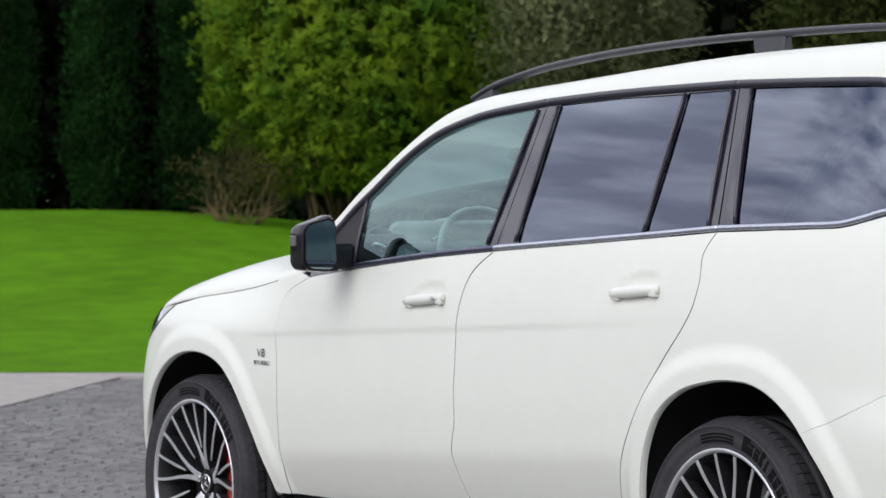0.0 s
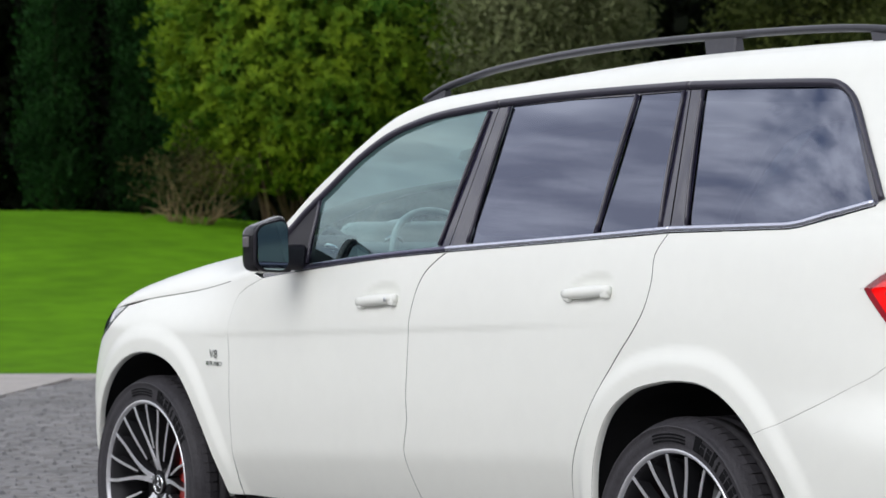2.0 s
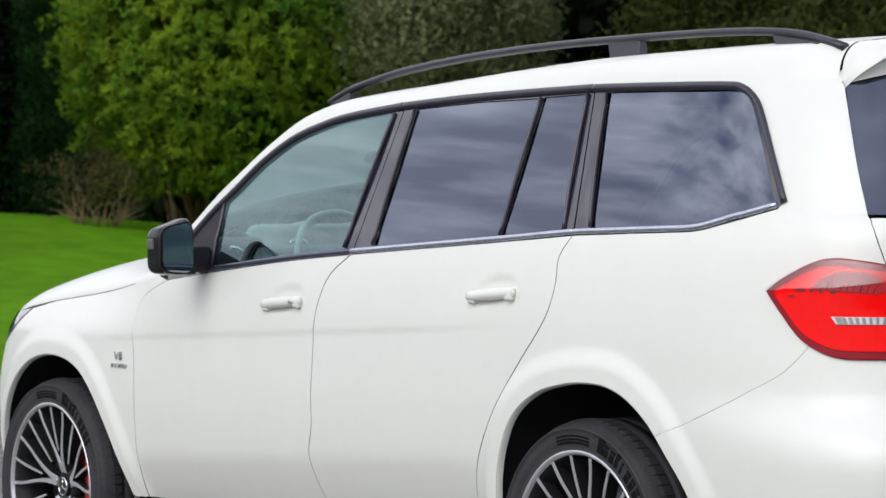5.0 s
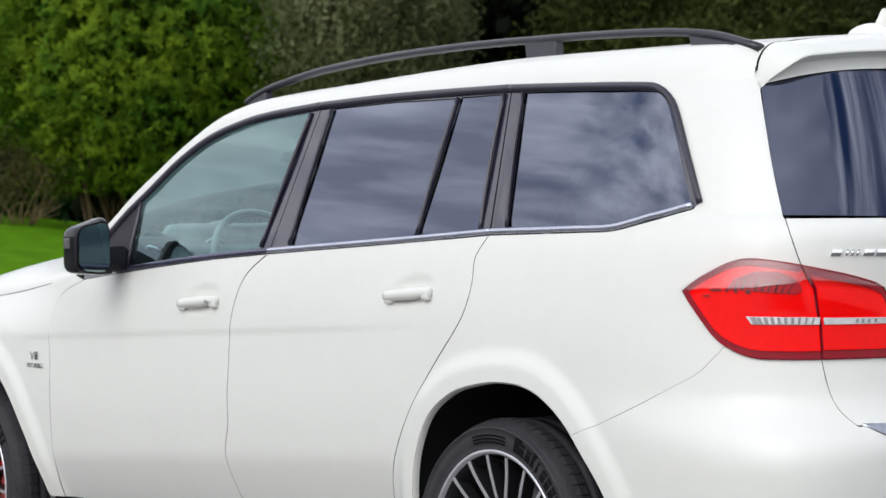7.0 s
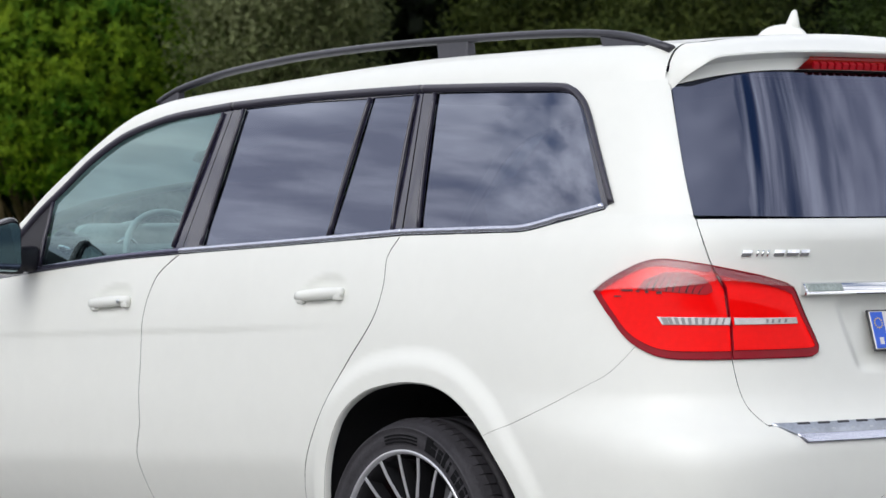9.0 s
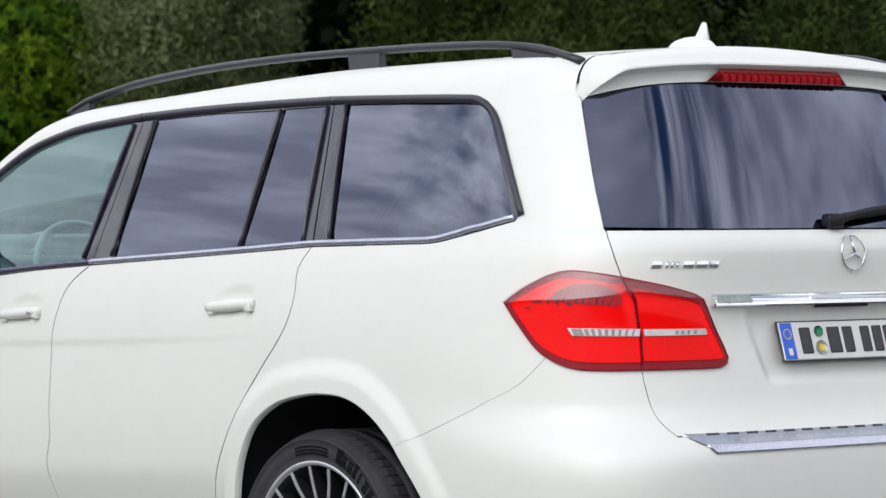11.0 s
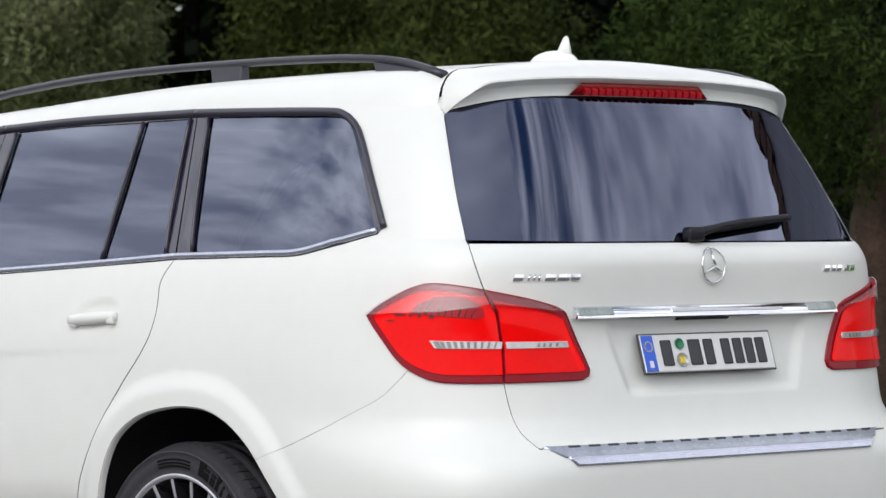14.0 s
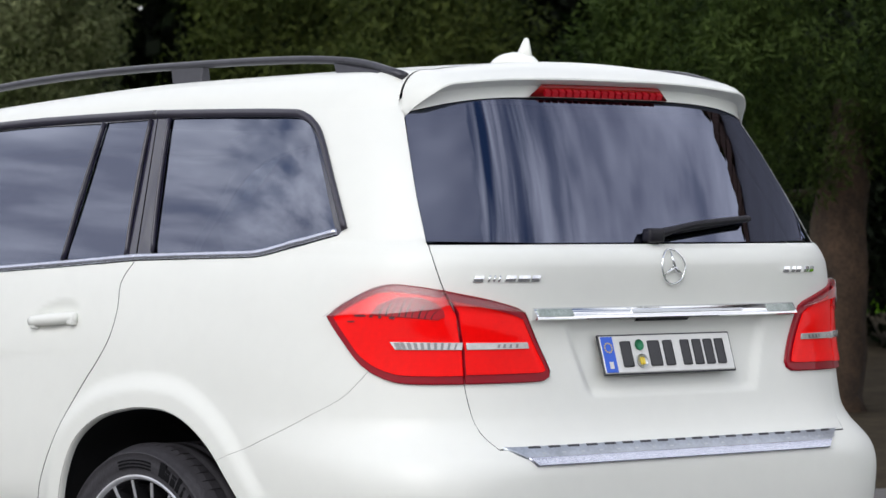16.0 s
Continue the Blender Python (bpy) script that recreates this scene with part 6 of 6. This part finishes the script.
tree("olive_tree", OLIVE, "tree", 51.0, 43, 2.0, 0.20, (0, 0, 3.2), (1.15, 1.15, 2.0), 150, 0.45, 38000, 0.09, LEAF_GREEN, 9, "olive trees", narrow=0.3)
tree("olive_tree", OLIVE, "tree", 48.4, 40, 2.0, 0.22, (0, 0, 3.0), (1.3, 1.3, 2.1), 150, 0.45, 36000, 0.09, LEAF_GREEN, 10, "olive trees", narrow=0.3)
tree("olive_tree", "olive tree with a thick gnarled trunk beside the car", "tree", 44.1, 27, 2.0, 0.18, (0.1, 0, 2.85), (0.95, 0.95, 1.35), 150, 0.22, 52000, 0.072, LEAF_FRESH, 11, "olive trees", narrow=0.20)
tree("olive_tree", "olive tree with a thick gnarled trunk beside the car", "tree", 41.7, 24, 2.4, 0.27, (0, 0, 2.9), (1.2, 1.2, 1.1), 120, 0.23, 34000, 0.070, LEAF_FRESH, 12, "olive trees", narrow=0.20, lean=-0.07, limbs=0)
# undergrowth under the trees to the rear, its shade put into near-black leaves
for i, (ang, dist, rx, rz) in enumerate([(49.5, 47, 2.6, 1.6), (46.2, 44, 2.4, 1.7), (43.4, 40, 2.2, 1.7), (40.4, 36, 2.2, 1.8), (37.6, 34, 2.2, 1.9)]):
    tree("undergrowth_bush", "evergreen bush under the trees, shade put into its leaf colour", "bush", ang, dist, 0.5, 0.05, (0, 0, rz), (rx, rx, rz), 130, 0.5, 20000, 0.12, LEAF_WOOD_SHADE, 40 + i, "undergrowth", trunk=True, limbs=4)

# a house stands beside the car, out of sight but mirrored in the rear window
house = tagged(new("house"), "grey rendered house with brown corner stones and tiled roof", "house")
house.matrix_world = pose(6.9, 10.4, 0)
link("wall", [(x, y, z) for x in (-7.2, 0) for y in (0, 7.5) for z in (-0.2, 10.5)], [(0, 1, 3, 2), (4, 6, 7, 5), (0, 4, 5, 1), (2, 3, 7, 6), (0, 2, 6, 4)], RENDERED, house, "grey rendered wall", smooth=False)
link("roof", [(x, y, z) for x in (-7.6, 0.4) for y, z in ((-0.5, 10.3), (3.75, 12.6), (8.0, 10.3), (8.0, 10.12), (3.75, 12.4), (-0.5, 10.12))],
     [(0, 6, 7, 1), (1, 7, 8, 2), (2, 8, 9, 3), (3, 9, 10, 4), (4, 10, 11, 5), (5, 11, 6, 0), (5, 4, 3, 2, 1, 0), (6, 7, 8, 9, 10, 11)], TILE, house, "brown tiled roof", smooth=False)
for i in range(58):
    w = 0.36 if i % 2 else 0.22
    bm = rounded_box((w, 0.24, 0.17), (-w / 2 + (0.15 if i % 2 else 0.06) + 0.02 * (i % 3), -0.04, 0.05 + 0.18 * i), 0.015, 1)
    part("corner_stone", bm, TILE, house, "brown corner stone" if i == 0 else "")

# far wood closes the view behind the planting; near-black leaves carry its shade
rng = np.random.default_rng(77)
cen, big = [], []
for i in range(1900):
    a = 34 + 38 * rng.random()
    x, y = place(a, 56 + 10 * rng.random())
    z = 0.3 + 11.5 * rng.random() ** 0.8
    if not (52.5 < a < 53.9 and 4.2 < z < 7.2) or rng.random() < 0.14:
        cen.append((x, y, z))
for i in range(1500):
    a = 33 + 40 * rng.random()
    x, y = place(a, 68 + 3 * rng.random())
    z = 0.3 + 13.0 * rng.random()
    if not (52.6 < a < 53.8 and 4.4 < z < 8.0) or rng.random() < 0.13:
        big.append((x, y, z))
# wood added round the rest of the horizon, out of the camera's sight
ring = []
for i in range(1500):
    a = 33 - 322 * rng.random()
    x, y = place(a, (40 if a > -5 else 60) + 5 * rng.random())
    ring.append((x, y, 0.3 + (10.5 if a > -5 else 5.5) * rng.random() ** 1.2))
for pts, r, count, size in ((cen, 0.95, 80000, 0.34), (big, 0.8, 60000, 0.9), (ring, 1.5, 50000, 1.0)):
    wood = leaf_mesh("far_wood", leaf_cloud(rng, np.array(pts), np.full((len(pts), 1), r), count, size, 0.2, 0.6), LEAF_WOOD_SHADE, None)
    tagged(wood, "wood around the lawn, shade put into its leaf colour", "wood", kind="stuff")


# ---- stone setts in front of the lawn ----
def sett_mesh(kind):
    r = np.random.default_rng(kind)
    a, b = 0.066 + 0.010 * r.random(), 0.062 + 0.010 * r.random()
    low = [(-a, -b, -0.03), (a, -b, -0.03), (a, b, -0.03), (-a, b, -0.03)]
    mid = [(x * 0.98 + r.normal() * 0.002, y * 0.98 + r.normal() * 0.002, 0.004) for x, y, z in low]
    top = [(x * 0.84 + r.normal() * 0.005, y * 0.84 + r.normal() * 0.005, 0.022 + r.normal() * 0.0022) for x, y, z in low]
    fs = [(i, (i + 1) % 4, 4 + (i + 1) % 4, 4 + i) for i in range(4)] + [(4 + i, 4 + (i + 1) % 4, 8 + (i + 1) % 4, 8 + i) for i in range(4)] + [(8, 9, 10, 11)]
    return low + mid + top, fs


kinds = []
for k in range(6):
    v, f = sett_mesh(k)
    me = bpy.data.meshes.new("sett")
    me.from_pydata(v, [], f)
    me.materials.append(SETT)
    kinds.append((me, v, f))
rng = np.random.default_rng(4)
spots = []
toward = Vector((-0.857, 0.515))
side = Vector((0.515, 0.857))
for i in range(92):
    for j in range(43):
        p = Vector((-3.0, -1.6)) + toward * (i * 0.148) + side * (j * 0.148 + (0.074 if i % 2 else 0) + 0.04 * math.sin(i * 0.7))
        a = bearing(p.x, p.y)
        beyond = (p.x + 13.56) * (3.05 - 5.54) - (p.y - 5.54) * (-10.38 + 13.56)
        if 58.0 < a < 66.5 and beyond < -0.35 and lawn_depth(p.x, p.y) < -0.75:
            spots.append((p.x, p.y))
spots.sort(key=lambda q: q[0] - 0.6 * q[1], reverse=True)
joined_v, joined_f = [], []
for i, (x, y) in enumerate(spots):
    me, v, f = kinds[i % 6]
    m = pose(x + rng.normal() * 0.003, y + rng.normal() * 0.003, 0.004 + rng.normal() * 0.003, rng.normal() * 0.9, rng.normal() * 0.9, -31 + rng.normal() * 4)
    if i < 300:
        ob = new("sett", me)
        ob.parent = paving
        ob.matrix_local = m
    else:
        o = len(joined_v)
        joined_v += [m @ Vector(q) for q in v]
        joined_f += [tuple(q + o for q in fc) for fc in f]
tagged(link("setts", joined_v, joined_f, SETT, paving, smooth=False), "grey stone setts", kind="stuff")
